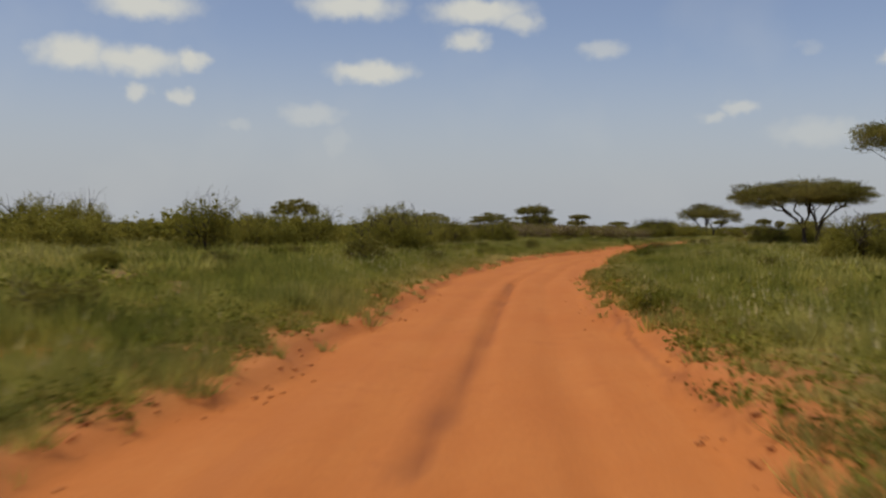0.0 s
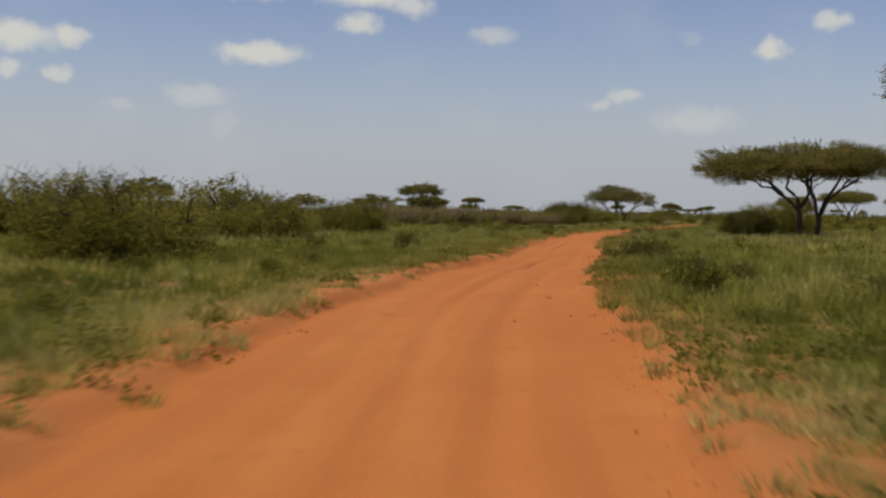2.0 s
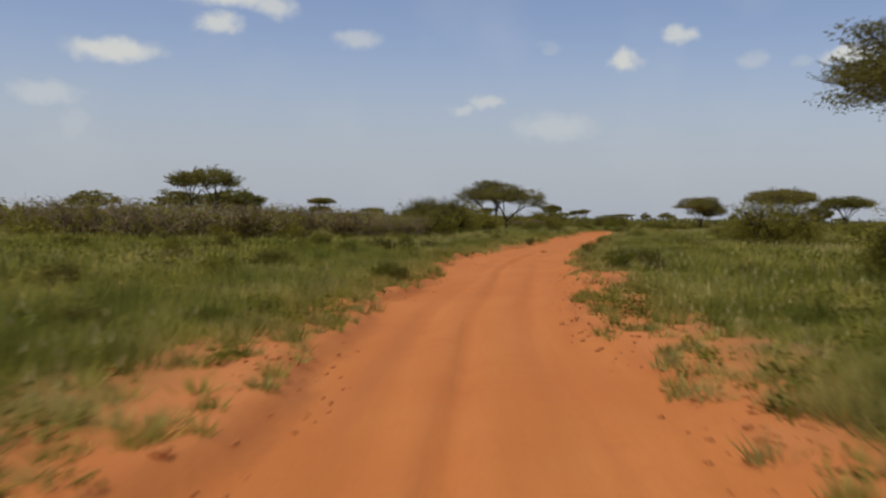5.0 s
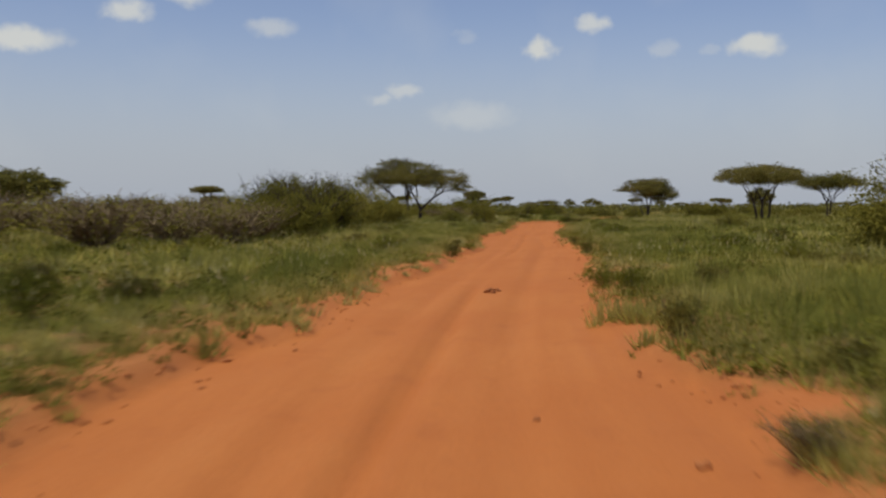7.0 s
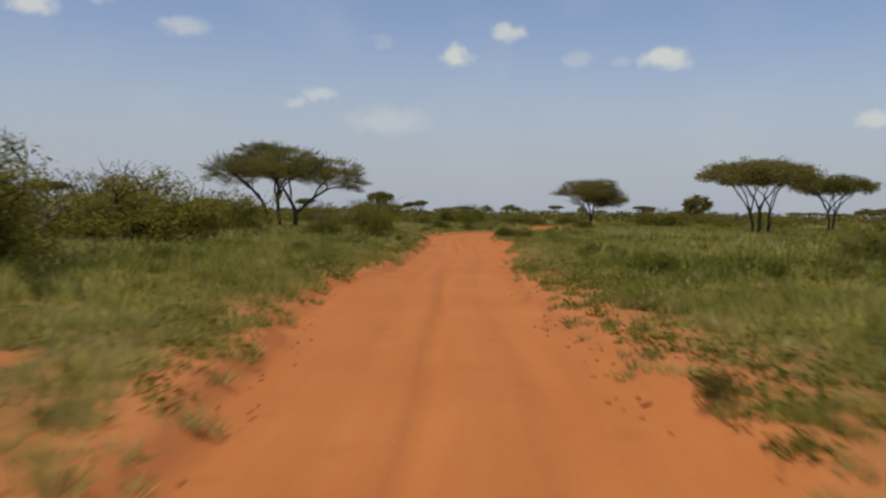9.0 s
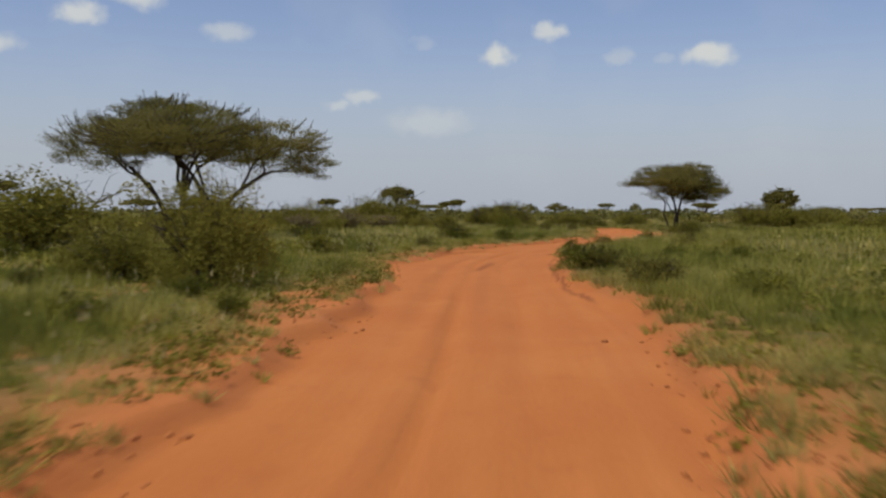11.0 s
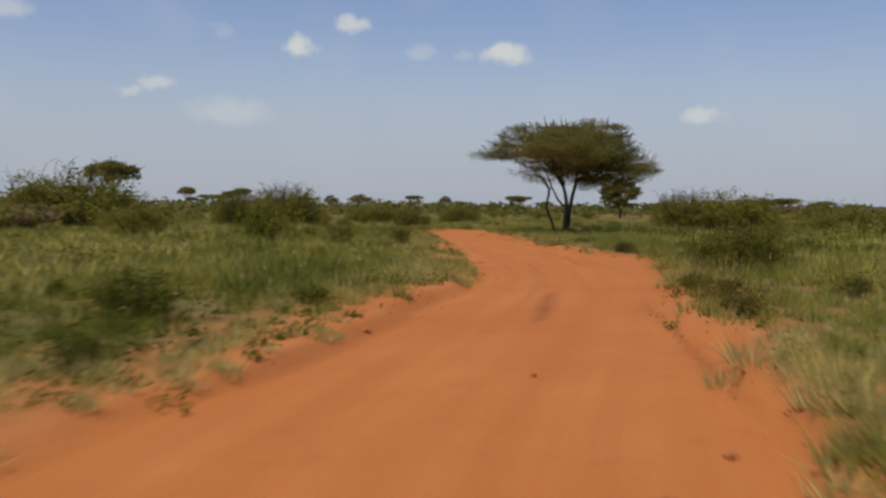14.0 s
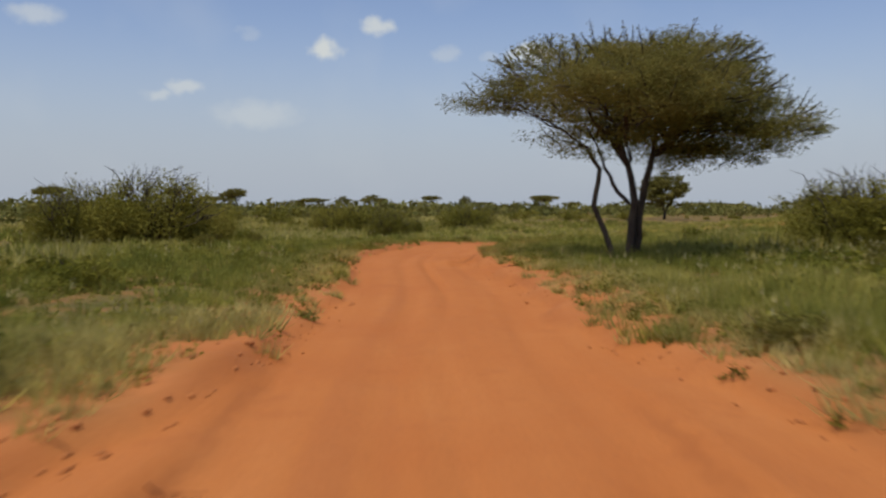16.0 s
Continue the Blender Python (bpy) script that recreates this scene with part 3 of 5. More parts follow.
def make_grass():
    def tall(p):
        size = 0.14 + 0.62 * field(p[:, 0], p[:, 1], 4, 31) * (0.35 + 0.9 * field(p[:, 0], p[:, 1], 1.1, 38))
        return size * np.clip(0.55 + 0.25 * (np.abs(across_road(p[:, 0], p[:, 1])) - 2), 0.55, 1)

    def tussocks(spots, rad, high, count, width):
        """Fountains of thin blades that arch out from each foot, so that the sward billows."""
        k = np.maximum((count * (0.5 + rad / rad.mean() * 0.5)).astype(int), 8)
        p, r, h = np.repeat(spots, k, 0), np.repeat(rad, k), np.repeat(high, k)
        n = len(p)
        a, q = rng.uniform(0, 2 * np.pi, n), rng.uniform(0, 1, n) ** 0.6
        out = np.stack([np.cos(a), np.sin(a), 0 * a], -1)
        foot = p + out * (r * q * 0.75)[:, None] - (0, 0, 0.03)
        tall_one = h * (1.05 - 0.55 * q ** 2) * rng.uniform(0.6, 1.1, n)
        tip = p + out * (r * q * 1.25 + 0.25 * h * rng.uniform(-0.4, 1, n))[:, None] + np.stack([rng.normal(0, 0.05, n), rng.normal(0, 0.05, n), tall_one], -1)
        b = rng.uniform(0, 2 * np.pi, n)
        side = np.stack([np.cos(b), np.sin(b), 0 * b], -1) * (width * rng.uniform(0.35, 0.65, n))[:, None]
        verts = np.stack([foot - side, foot + side, tip], 1).reshape(-1, 3)
        return verts, np.arange(len(verts)).reshape(-1, 3)

    def size_of(p, lo, hi):
        big = field(p[:, 0], p[:, 1], 4, 31) * (0.45 + 0.8 * field(p[:, 0], p[:, 1], 1.1, 38))
        rim_low = np.clip(0.6 + 0.2 * (np.abs(across_road(p[:, 0], p[:, 1])) - 2), 0.6, 1)
        return (lo + (hi - lo) * big * rng.uniform(0.6, 1.3, len(p))) * rim_low

    verge_spots, meadow, filler = scatter(-4, 262, 1.7, 5.0, 6.6), scatter(-4, 262, 5.0, 10, 3.2), scatter(-4, 262, 1.7, 10, 11)
    filler = filler[rng.uniform(1.9, 3.4, len(filler)) < np.abs(across_road(filler[:, 0], filler[:, 1]))]
    # the dusty rim along the wheels is drier and paler than the meadow behind it
    off = np.abs(across_road(verge_spots[:, 0], verge_spots[:, 1]))
    dusty = rng.uniform(0, 1, len(off)) < np.clip((4.6 - off) / 1.8, 0, 0.9) * (0.45 + 0.9 * field(verge_spots[:, 0], verge_spots[:, 1], 3.5, 83))
    dry_rim, verge_spots = verge_spots[dusty], verge_spots[~dusty]
    stuff("dry_grass", [tussocks(dry_rim, size_of(dry_rim, 0.20, 0.50), size_of(dry_rim, 0.14, 0.50), 54, 0.019)], STRAW,
          "dusty straw-coloured tufts on the rim of the track", "grass")
    stuff("grass", [tussocks(verge_spots, size_of(verge_spots, 0.16, 0.46), size_of(verge_spots, 0.16, 0.60), 54, 0.019),
                    tussocks(meadow, size_of(meadow, 0.22, 0.60), size_of(meadow, 0.22, 0.72), 40, 0.035),
                    blades(filler, 5, 0.5 * tall(filler), 0.024 + 0 * filler[:, 0], 1.1)], GRASS,
          "green and straw-coloured savanna grass growing in tufts along the track", "grass")
    spare = scatter_bare(-4, 262, 1.9, 7.0, 5.0)
    size = rng.uniform(0.04, 0.20, len(spare)) * (0.5 + field(spare[:, 0], spare[:, 1], 1.5, 39))
    stuff("tufts", [blades(spare, 14, size, 0.012 + 0 * size, 0.9)], GRASS, "sparse small tufts of straw-green grass on the open earth", "grass")
    mid = scatter(-4, 300, 9.5, 32, 1.35)
    thin = scatter(-4, 300, 9.5, 32, 1.8)
    stuff("grass_sward", [tussocks(mid, size_of(mid, 0.30, 0.95), size_of(mid, 0.22, 0.80), 17, 0.11), blades(thin, 4, 0.8 * tall(thin), 0.10 + 0 * thin[:, 0], 1.3)], GRASS,
          "knee-high green savanna grass on the plain", "grass")
    pale = scatter(-4, 300, 7, 40, 1.1)
    pale = pale[(field(pale[:, 0], pale[:, 1], 9, 81) > 0.42) & (np.abs(across_road(pale[:, 0], pale[:, 1])) > 7 + 9 * field(pale[:, 0], pale[:, 1], 5, 82))]
    stuff("straw_grass", [tussocks(pale, size_of(pale, 0.35, 1.1), size_of(pale, 0.30, 0.95), 14, 0.10)], STRAW,
          "pale straw-coloured grass in drifts on the plain", "grass")
    end = scatter(258, 345, 0, 9, 4.0)
    size = 0.25 + 0.4 * field(end[:, 0], end[:, 1], 6, 31)
    stuff("grass_beyond", [blades(end, 7, size, 0.07 + 0 * size, 1.0)], GRASS, "green grass closing over the far end of the track", "grass")
    far = scatter(0, 345, 32, 100, 1.1)
    size = 0.38 + 0.42 * field(far[:, 0], far[:, 1], 12, 31)
    stuff("grass_plain", [blades(far, 4, size, 0.24 + 0 * size, 1.0)], STRAW, "pale green grass on the open plain", "grass")
    # leafy herbs in rounded mounds
    def mounds(spots, rad, per_m2, high):
        k = np.maximum((per_m2 * rad ** 2).astype(int), 16)
        d = rng.normal(size=(k.sum(), 3))
        d /= np.linalg.norm(d, axis=1, keepdims=True)
        d[:, 2] = np.abs(d[:, 2]) * high
        lump = 0.8 + 0.35 * np.sin(np.arctan2(d[:, 1], d[:, 0]) * 3 + np.repeat(rad * 90, k))
        return np.repeat(spots, k, 0) + d * (np.repeat(rad, k) * lump * rng.uniform(0.55, 1, len(d)))[:, None]

    spots = scatter(-4, 262, 2.0, 8.5, 2.6)
    spots = spots[field(spots[:, 0], spots[:, 1], 3.5, 33) > 0.30]
    rad = 0.13 + 0.36 * rng.uniform(0, 1, len(spots)) ** 2.2 * (0.4 + field(spots[:, 0], spots[:, 1], 3.0, 34))
    c = mounds(spots, rad, 640, 1.0)
    stuff("herbs", [leaves(c, 0.058 + 0 * c[:, 0], 0.6)], HERB, "low dark green leafy herbs between the grass tufts", "herbs")
    spots = scatter(0, 300, 7.5, 40, 0.95)
    spots = spots[field(spots[:, 0], spots[:, 1], 6, 33) > 0.4]
    rad = 0.25 + 0.35 * field(spots[:, 0], spots[:, 1], 4, 34)
    k = 21
    d = rng.normal(size=(len(spots) * k, 3))
    d /= np.linalg.norm(d, axis=1, keepdims=True)
    d[:, 2] = np.abs(d[:, 2])
    c = np.repeat(spots, k, 0) + d * np.repeat(rad, k)[:, None] * rng.uniform(0.4, 1, len(d))[:, None]
    stuff("herb_clumps", [leaves(c, 0.15 + 0 * c[:, 0], 0.6)], HERB, "dark green leafy clumps in the sward", "herbs")
    rim = scatter(-4, 262, 1.9, 3.6, 1.5)
    rad = 0.08 + 0.16 * field(rim[:, 0], rim[:, 1], 2, 37) * rng.uniform(0.3, 1.2, len(rim))
    c = mounds(rim, rad, 2200, 1.1)
    stuff("verge_herbs", [leaves(c, 0.052 + 0 * c[:, 0], 0.6)], HERB, "small dark green herbs lining the edge of the track", "herbs")
    # pale seed heads standing over the grass
    heads = scatter(-2, 255, 2.2, 14, 3.2)
    heads = heads[field(heads[:, 0], heads[:, 1], 6, 36) > 0.5]
    heads[:, 2] += rng.uniform(0.28, 0.62, len(heads))
    stuff("seed_heads", [blades(heads, 2, 0.10 + 0 * heads[:, 0], 0.013 + 0 * heads[:, 0], 0.35)], SEED, "pale whitish grass seed heads above the tufts", "seed heads")


def make_scrub():
    """Far bushes, too many to count, out to the horizon."""
    parts = []
    for lo, hi, count, size in ((55, 160, 1000, 1.2), (160, 460, 4600, 2.2), (460, 1500, 3600, 4.0)):
        r = np.sqrt(rng.uniform(lo ** 2, hi ** 2, count))
        a = rng.uniform(-1.2, 1.5, count)
        x, y = 45 + np.sin(a) * r, 110 + np.cos(a) * r
        keep = ((np.abs(across_road(x, y)) > 42) | (y > 330)) & (field(x, y, 38, 41) > np.where(np.hypot(x - 45, y - 110) > 190, 0.2, 0.34))
        x, y = x[keep], y[keep]
        h = rng.uniform(0.8, 2.4, len(x)) * np.minimum(0.72 + np.hypot(x - 45, y - 110) / 330, 1.9)
        w = h * rng.uniform(0.9, 2.0, len(x))
        k = {55: 80, 160: 34, 460: 22}[lo]
        d = rng.normal(size=(len(x) * k, 3))
        d /= np.linalg.norm(d, axis=1, keepdims=True)
        d *= rng.uniform(0.55, 1.0, len(d))[:, None]
        c = np.stack([np.repeat(x, k) + d[:, 0] * np.repeat(w, k) * 0.6, np.repeat(y, k) + d[:, 1] * np.repeat(w, k) * 0.6,
                      np.repeat(ground_z(x, y), k) + np.repeat(h, k) * (0.42 + 0.52 * d[:, 2])], -1)
        parts.append(leaves(c, np.repeat(h, k) * {55: 0.22, 160: 0.30, 460: 0.46}[lo], 0.7, 0.7))
    stuff("distant_scrub", parts, SCRUB, "dark green thorn scrub thickening towards the horizon", "scrub")


# ---- bushes and trees ----


def part(name, me, parent, label=""):
    ob = new(name, me)
    ob.parent = parent
    if label:
        ob["label"] = label
    return ob


def thing(name, m, label, category, group=""):
    ob = new(name)
    ob.matrix_basis = m
    return tagged(ob, label, category, group)


def tubes(paths, sides=6):
    """Tapered round limbs along paths of (point, radius)."""
    verts, faces, n0 = [], [], 0
    for path in paths:
        pts = [Vector(p) for p, _ in path]
        for i, (p, r) in enumerate(path):
            d = (pts[min(i + 1, len(pts) - 1)] - pts[max(i - 1, 0)]).normalized()
            u = d.orthogonal().normalized()
            w = d.cross(u)
            for k in range(sides):
                a = 2 * math.pi * k / sides
                verts.append(Vector(p) + (u * math.cos(a) + w * math.sin(a)) * r)
        for i in range(len(path) - 1):
            for k in range(sides):
                a, b = n0 + i * sides + k, n0 + i * sides + (k + 1) % sides
                faces.append((a, b, b + sides, a + sides))
        n0 += len(path) * sides
    return np.array([tuple(v) for v in verts]), np.array(faces)


def bent(a, b, r0, r1, rnd, steps=6, sag=0.0, wild=0.06):
    """A limb from a to b that leaves steeply and bends over outwards."""
    a, b = Vector(a), Vector(b)
    c = Vector((a.x + (b.x - a.x) * (0.28 + sag), a.y + (b.y - a.y) * (0.28 + sag), a.z + (b.z - a.z) * 0.62))
    long = (b - a).length
    out = []
    for i in range(steps + 1):
        t = i / steps
        p = a * (1 - t) ** 2 + c * 2 * t * (1 - t) + b * t * t
        if 0 < i < steps:
            p += Vector([rnd.uniform(-1, 1) for _ in range(3)]) * long * wild * 0.5
        out.append((tuple(p), r0 + (r1 - r0) * t))
    return out


def acacia_meshes(seed, h, rad, under, dome, stems, pads, per_pad, leaf, limbs=5, lobes=3, spikes=60, gap=0.0, low=()):
    """Meshes of a flat-topped acacia: one for each stem with its limbs, and the crown.
    h: height; rad: half the crown's width; under: height of the crown's underside; dome: drop of the top at the rim;
    stems: foot x, foot y, fork x, fork y, fork height, radius; low: extra leafy masses (x, y, z, radius)."""
    rnd, gen = random.Random(seed), np.random.default_rng(seed)
    phase = [rnd.uniform(0, 6.28) for _ in range(4)]

    def rim(a):
        return rad * (0.86 + 0.10 * math.sin(lobes * a + phase[0]) + 0.07 * math.sin(5 * a + phase[1]))

    def span(r, a):
        """Bottom and top of the leaves at a place in the crown."""
        q = r / rim(a)
        top = h - dome * q ** 2 + 0.03 * h * math.sin(2.3 * r + phase[2]) * math.sin(3 * a + phase[3])
        thick = (h - under) * (1 - 0.68 * q ** 2)
        return max(top - thick, under - dome * 0.35 * q), top

    centres = []
    tries = 0
    while len(centres) < pads and tries < pads * 30:
        tries += 1
        a, q = rnd.uniform(0, 2 * math.pi), math.sqrt(rnd.random())
        r = q * rim(a) * 0.93
        x, y = math.cos(a) * r, math.sin(a) * r
        if gap and 0.5 + 0.5 * math.sin(1.9 * x + phase[1]) * math.sin(2.1 * y + phase[2]) < gap * rnd.random():
            continue
        lo, hi = span(r, a)
        z = lo + (hi - lo) * rnd.random() ** 0.75
        centres.append((x, y, z))
    for x, y, z, s in low:
        for _ in range(int(pads * 0.06)):
            centres.append((x + rnd.gauss(0, s * 0.5), y + rnd.gauss(0, s * 0.5), z + rnd.gauss(0, s * 0.28)))
    c = np.array(centres)
    pad_r = rad * gen.uniform(0.07, 0.15, len(c)) + 0.12
    d = gen.normal(size=(len(c), per_pad, 3))
    d *= (gen.uniform(0, 1, (len(c), per_pad)) ** 0.4 / (np.linalg.norm(d, axis=2) + 1e-6))[..., None] * np.array((1.25, 1.25, 0.55))
    spots = (c[:, None] + d * pad_r[:, None, None]).reshape(-1, 3)
    crown = [leaves(spots, leaf + 0 * spots[:, 0], 0.5, 0.6)]
    # feathery shoots standing out of the top and the rim like fingers
    twig_paths = []
    for _ in range(spikes):
        a, q = rnd.uniform(0, 2 * math.pi), rnd.random() ** 0.38
        r = q * rim(a) * 0.96
        lo, hi = span(r, a)
        base = Vector((math.cos(a) * r, math.sin(a) * r, hi - 0.1 if rnd.random() > q ** 3 * 0.75 else lo + (hi - lo) * rnd.random()))
        out = Vector((math.cos(a), math.sin(a), 0))
        way = (out * (0.35 + 0.9 * q) + Vector((rnd.uniform(-.45, .45), rnd.uniform(-.45, .45), 0.85 - 0.75 * q + rnd.uniform(-0.15, 0.2)))).normalized()
        long = (0.35 + 0.075 * rad) * rnd.uniform(0.6, 1.25)
        bow = Vector((0, 0, rnd.uniform(-0.05, 0.12) * long))
        twig_paths.append([(tuple(base - way * long * 0.3), 0.024), (tuple(base + way * long * 0.5 + bow), 0.015), (tuple(base + way * long), 0.005)])
        count = 26
        t = gen.uniform(-0.2, 1.0, count)
        along = np.array(base)[None] + t[:, None] * np.array(way * long)[None] + (1 - (2 * t - 1) ** 2)[:, None] * np.array(bow)[None] * 0.9 + gen.normal(size=(count, 3)) * 0.045
        crown.append(leaves(along, min(leaf, 0.2) * 0.85 + 0 * t, 0.42, 0.7))
    cv = np.concatenate([v for v, _ in crown])
    crown_me = mesh_from("crown", cv, np.arange(len(cv)).reshape(-1, 3), ACACIA)
    stem_meshes = []
    for i, (fx, fy, kx, ky, kz, r0) in enumerate(stems):
        fork = Vector((kx, ky, kz))
        paths = [bent((fx, fy, -0.15), fork, r0 * 1.25, r0 * 0.72, rnd, 7, 0.2, 0.05)]
        main = math.atan2(ky, kx) if len(stems) > 1 else 0
        for j in range(limbs):
            spread = 2 * math.pi if len(stems) == 1 else 2 * math.pi / len(stems) * 1.35
            a = main + (j + 0.5 - limbs / 2) / limbs * spread + rnd.uniform(-0.2, 0.2)
            q = rnd.uniform(0.45, 0.72)
            r = q * rim(a)
            lo, hi = span(r, a)
            end = Vector((math.cos(a) * r, math.sin(a) * r, lo + (hi - lo) * 0.35))
            start = Vector(paths[0][rnd.choice((5, 6, 7))][0])
            limb = bent(start, end, r0 * 0.55, r0 * 0.20, rnd, 6, 0.05, 0.05)
            paths.append(limb)
            for k in range(4):
                b = a + rnd.uniform(-0.55, 0.55)
                r2 = min(q + rnd.uniform(-0.05, 0.42), 0.97) * rim(b)
                lo, hi = span(r2, b)
                tip = Vector((math.cos(b) * r2, math.sin(b) * r2, lo + (hi - lo) * rnd.uniform(0.3, 0.9)))
                s = Vector(limb[rnd.choice((2, 3, 4, 5))][0])
                paths.append(bent(s, tip, r0 * 0.26, r0 * 0.06, rnd, 4, 0.1, 0.08))
        stem_meshes.append(paths)
    twigs = list(twig_paths)
    for x, y, z, s in low:
        k = min(range(len(stems)), key=lambda i: (stems[i][2] - x) ** 2 + (stems[i][3] - y) ** 2)
        start = Vector(stem_meshes[k][0][4][0])
        twigs.append(bent(start, (x, y, z), stems[k][5] * 0.4, 0.03, rnd, 5, 0.2, 0.05))
    trunks = []
    for paths in stem_meshes:
        # stem first, then each main limb followed by its four lesser ones
        limb_paths = [p for i, p in enumerate(paths[1:]) if i % 5 == 0]
        twigs += [p for i, p in enumerate(paths[1:]) if i % 5]
        trunks.append((mesh_from("trunk", *tubes(paths[:1], 8), BARK, True), [mesh_from("branch", *tubes([p]), BARK, True) for p in limb_paths]))
    return trunks, crown_me, mesh_from("branchwork", *tubes(twigs, 3), BARK, True)


def lobed_meshes(seed, lobes, stems, pads, per_pad, leaf, spikes, spike=0.7):
    """Meshes of an acacia seen closely: its stems with their limbs, the crown and the lesser twigs.
    lobes: leafy masses (x, y, z and three half axes); stems: lists of (x, y, z, radius) from the foot up."""
    rnd, gen = random.Random(seed), np.random.default_rng(seed)
    weight = [(l[3] * l[4] * l[5]) ** 0.85 for l in lobes]

    def inside(l, power):
        d = Vector([rnd.gauss(0, 1) for _ in range(3)]).normalized() * rnd.random() ** power
        return Vector((l[0] + d.x * l[3], l[1] + d.y * l[4], l[2] + d.z * l[5])), d

    picks = rnd.choices(lobes, weight, k=pads)
    c = np.array([tuple(inside(l, 0.42)[0]) for l in picks])
    c[:, 2] += 0.22 * np.sin(c[:, 0] * 1.7 + seed) * np.sin(c[:, 1] * 1.9)
    pad_r = gen.uniform(0.42, 0.95, len(c)) * min(1.0, 0.16 * max(l[3] for l in lobes) + 0.35)
    d = gen.normal(size=(len(c), per_pad, 3))
    d *= (gen.uniform(0, 1, (len(c), per_pad)) ** 0.5 / (np.linalg.norm(d, axis=2) + 1e-6))[..., None] * np.array((1.3, 1.3, 0.42))
    spots = (c[:, None] + d * pad_r[:, None, None]).reshape(-1, 3)
    crown = [leaves(spots, leaf + 0 * spots[:, 0], 0.45, 0.6)]
    # feathery shoots standing out of every mass like fingers, bowed upwards
    twigs = []
    for _ in range(spikes):
        l = rnd.choices(lobes, weight)[0]
        base, d = inside(l, 0.12)
        if d.z < -0.35 and rnd.random() < 0.75:
            continue
        flat = Vector((d.x, d.y, 0))
        way = (flat * 1.1 + Vector((rnd.uniform(-.5, .5), rnd.uniform(-.5, .5), 0.25 + 0.75 * max(d.z, 0) + rnd.uniform(-0.2, 0.25)))).normalized()
        long = spike * rnd.uniform(0.55, 1.35)
        bow = Vector((0, 0, rnd.uniform(-0.04, 0.10) * long))
        foot = base - way * long * 0.55
        twigs.append([(tuple(foot), 0.026), (tuple(foot + way * long * 0.7 - bow), 0.019), (tuple(foot + way * long * 1.15 + bow), 0.008)])
        count = 34
        t = gen.uniform(0, 1.12, count)
        along = np.array(foot)[None] + t[:, None] * np.array(way * long)[None] + gen.normal(size=(count, 3)) * (0.028 + 0.05 * (1 - t[:, None] / 1.2))
        crown.append(leaves(along, leaf * 0.9 + 0 * t, 0.42, 0.7))
    cv = np.concatenate([v for v, _ in crown])
    crown_me = mesh_from("crown", cv, np.arange(len(cv)).reshape(-1, 3), ACACIA)
    limbs_of = [[] for _ in stems]
    for l in lobes:
        aim = Vector(l[:3]) - Vector((0, 0, l[5] * 0.25))
        k = min(range(len(stems)), key=lambda i: (Vector(stems[i][-1][:3]) - aim).length)
        for j in range(2 if l[3] > 1.5 else 1):
            a = rnd.uniform(0, 6.28)
            end = aim + Vector((math.cos(a) * l[3] * 0.4, math.sin(a) * l[4] * 0.4, rnd.uniform(-0.2, 0.3) * l[5]))
            x, y, z, r = stems[k][-1 if j == 0 else -2]
            limb = bent((x, y, z), end, r * 0.8, r * 0.28, rnd, 6, 0.06, 0.07)
            limbs_of[k].append(limb)
            for _ in range(6):
                tip, q = inside(l, 0.3)
                start = Vector(limb[rnd.choice((2, 3, 4, 5))][0])
                twigs.append(bent(start, tip, r * 0.34, 0.012, rnd, 4, 0.08, 0.09))
    for k, limb_list in enumerate(limbs_of):
        if not limb_list:
            x, y, z, r = stems[k][-1]
            l = min(lobes, key=lambda q: (Vector(q[:3]) - Vector((x, y, z))).length)
            limb_list.append(bent((x, y, z), Vector((x, y, z)).lerp(Vector(l[:3]), 0.6) + Vector((0, 0, 0.7)), r * 0.9, 0.02, rnd, 6, 0.06, 0.06))
    trunks = []
    for stem, limb_list in zip(stems, limbs_of):
        path = []
        for (x0, y0, z0, r0), (x1, y1, z1, r1) in zip(stem, stem[1:]):
            for i in range(3):
                t = i / 3
                wob = 0 if i == 0 else 0.035
                path.append(((x0 + (x1 - x0) * t + rnd.uniform(-wob, wob), y0 + (y1 - y0) * t + rnd.uniform(-wob, wob), z0 + (z1 - z0) * t), r0 + (r1 - r0) * t))
        path.append((stem[-1][:3], stem[-1][3]))
        trunks.append((mesh_from("trunk", *tubes([path], 8), BARK, True), [mesh_from("branch", *tubes([p]), BARK, True) for p in limb_list]))
    return trunks, crown_me, mesh_from("branchwork", *tubes(twigs, 3), BARK, True)


def tree_parts(ob, trunks, crown, branchwork, near):
    for stem, limb_list in trunks:
        t = part("trunk", stem, ob, "dark brown bark" if near else "")
        for me in limb_list:
            part("branch", me, t)
    tagged(part("branchwork", branchwork, ob), kind="stuff")
    part("crown", crown, ob, "feathery dark green foliage" if near else "")


def acacia(x, y, turn, label, group="", **shape):
    trunks, crown, branchwork = lobed_meshes(**shape) if "spike" in shape else acacia_meshes(**shape)
    ob = thing("acacia_tree", pose(x, y, float(ground_z(np.array([x]), np.array([y]))[0]), 0, 0, turn), label, "tree", group)
    tree_parts(ob, trunks, crown, branchwork, True)
    return ob


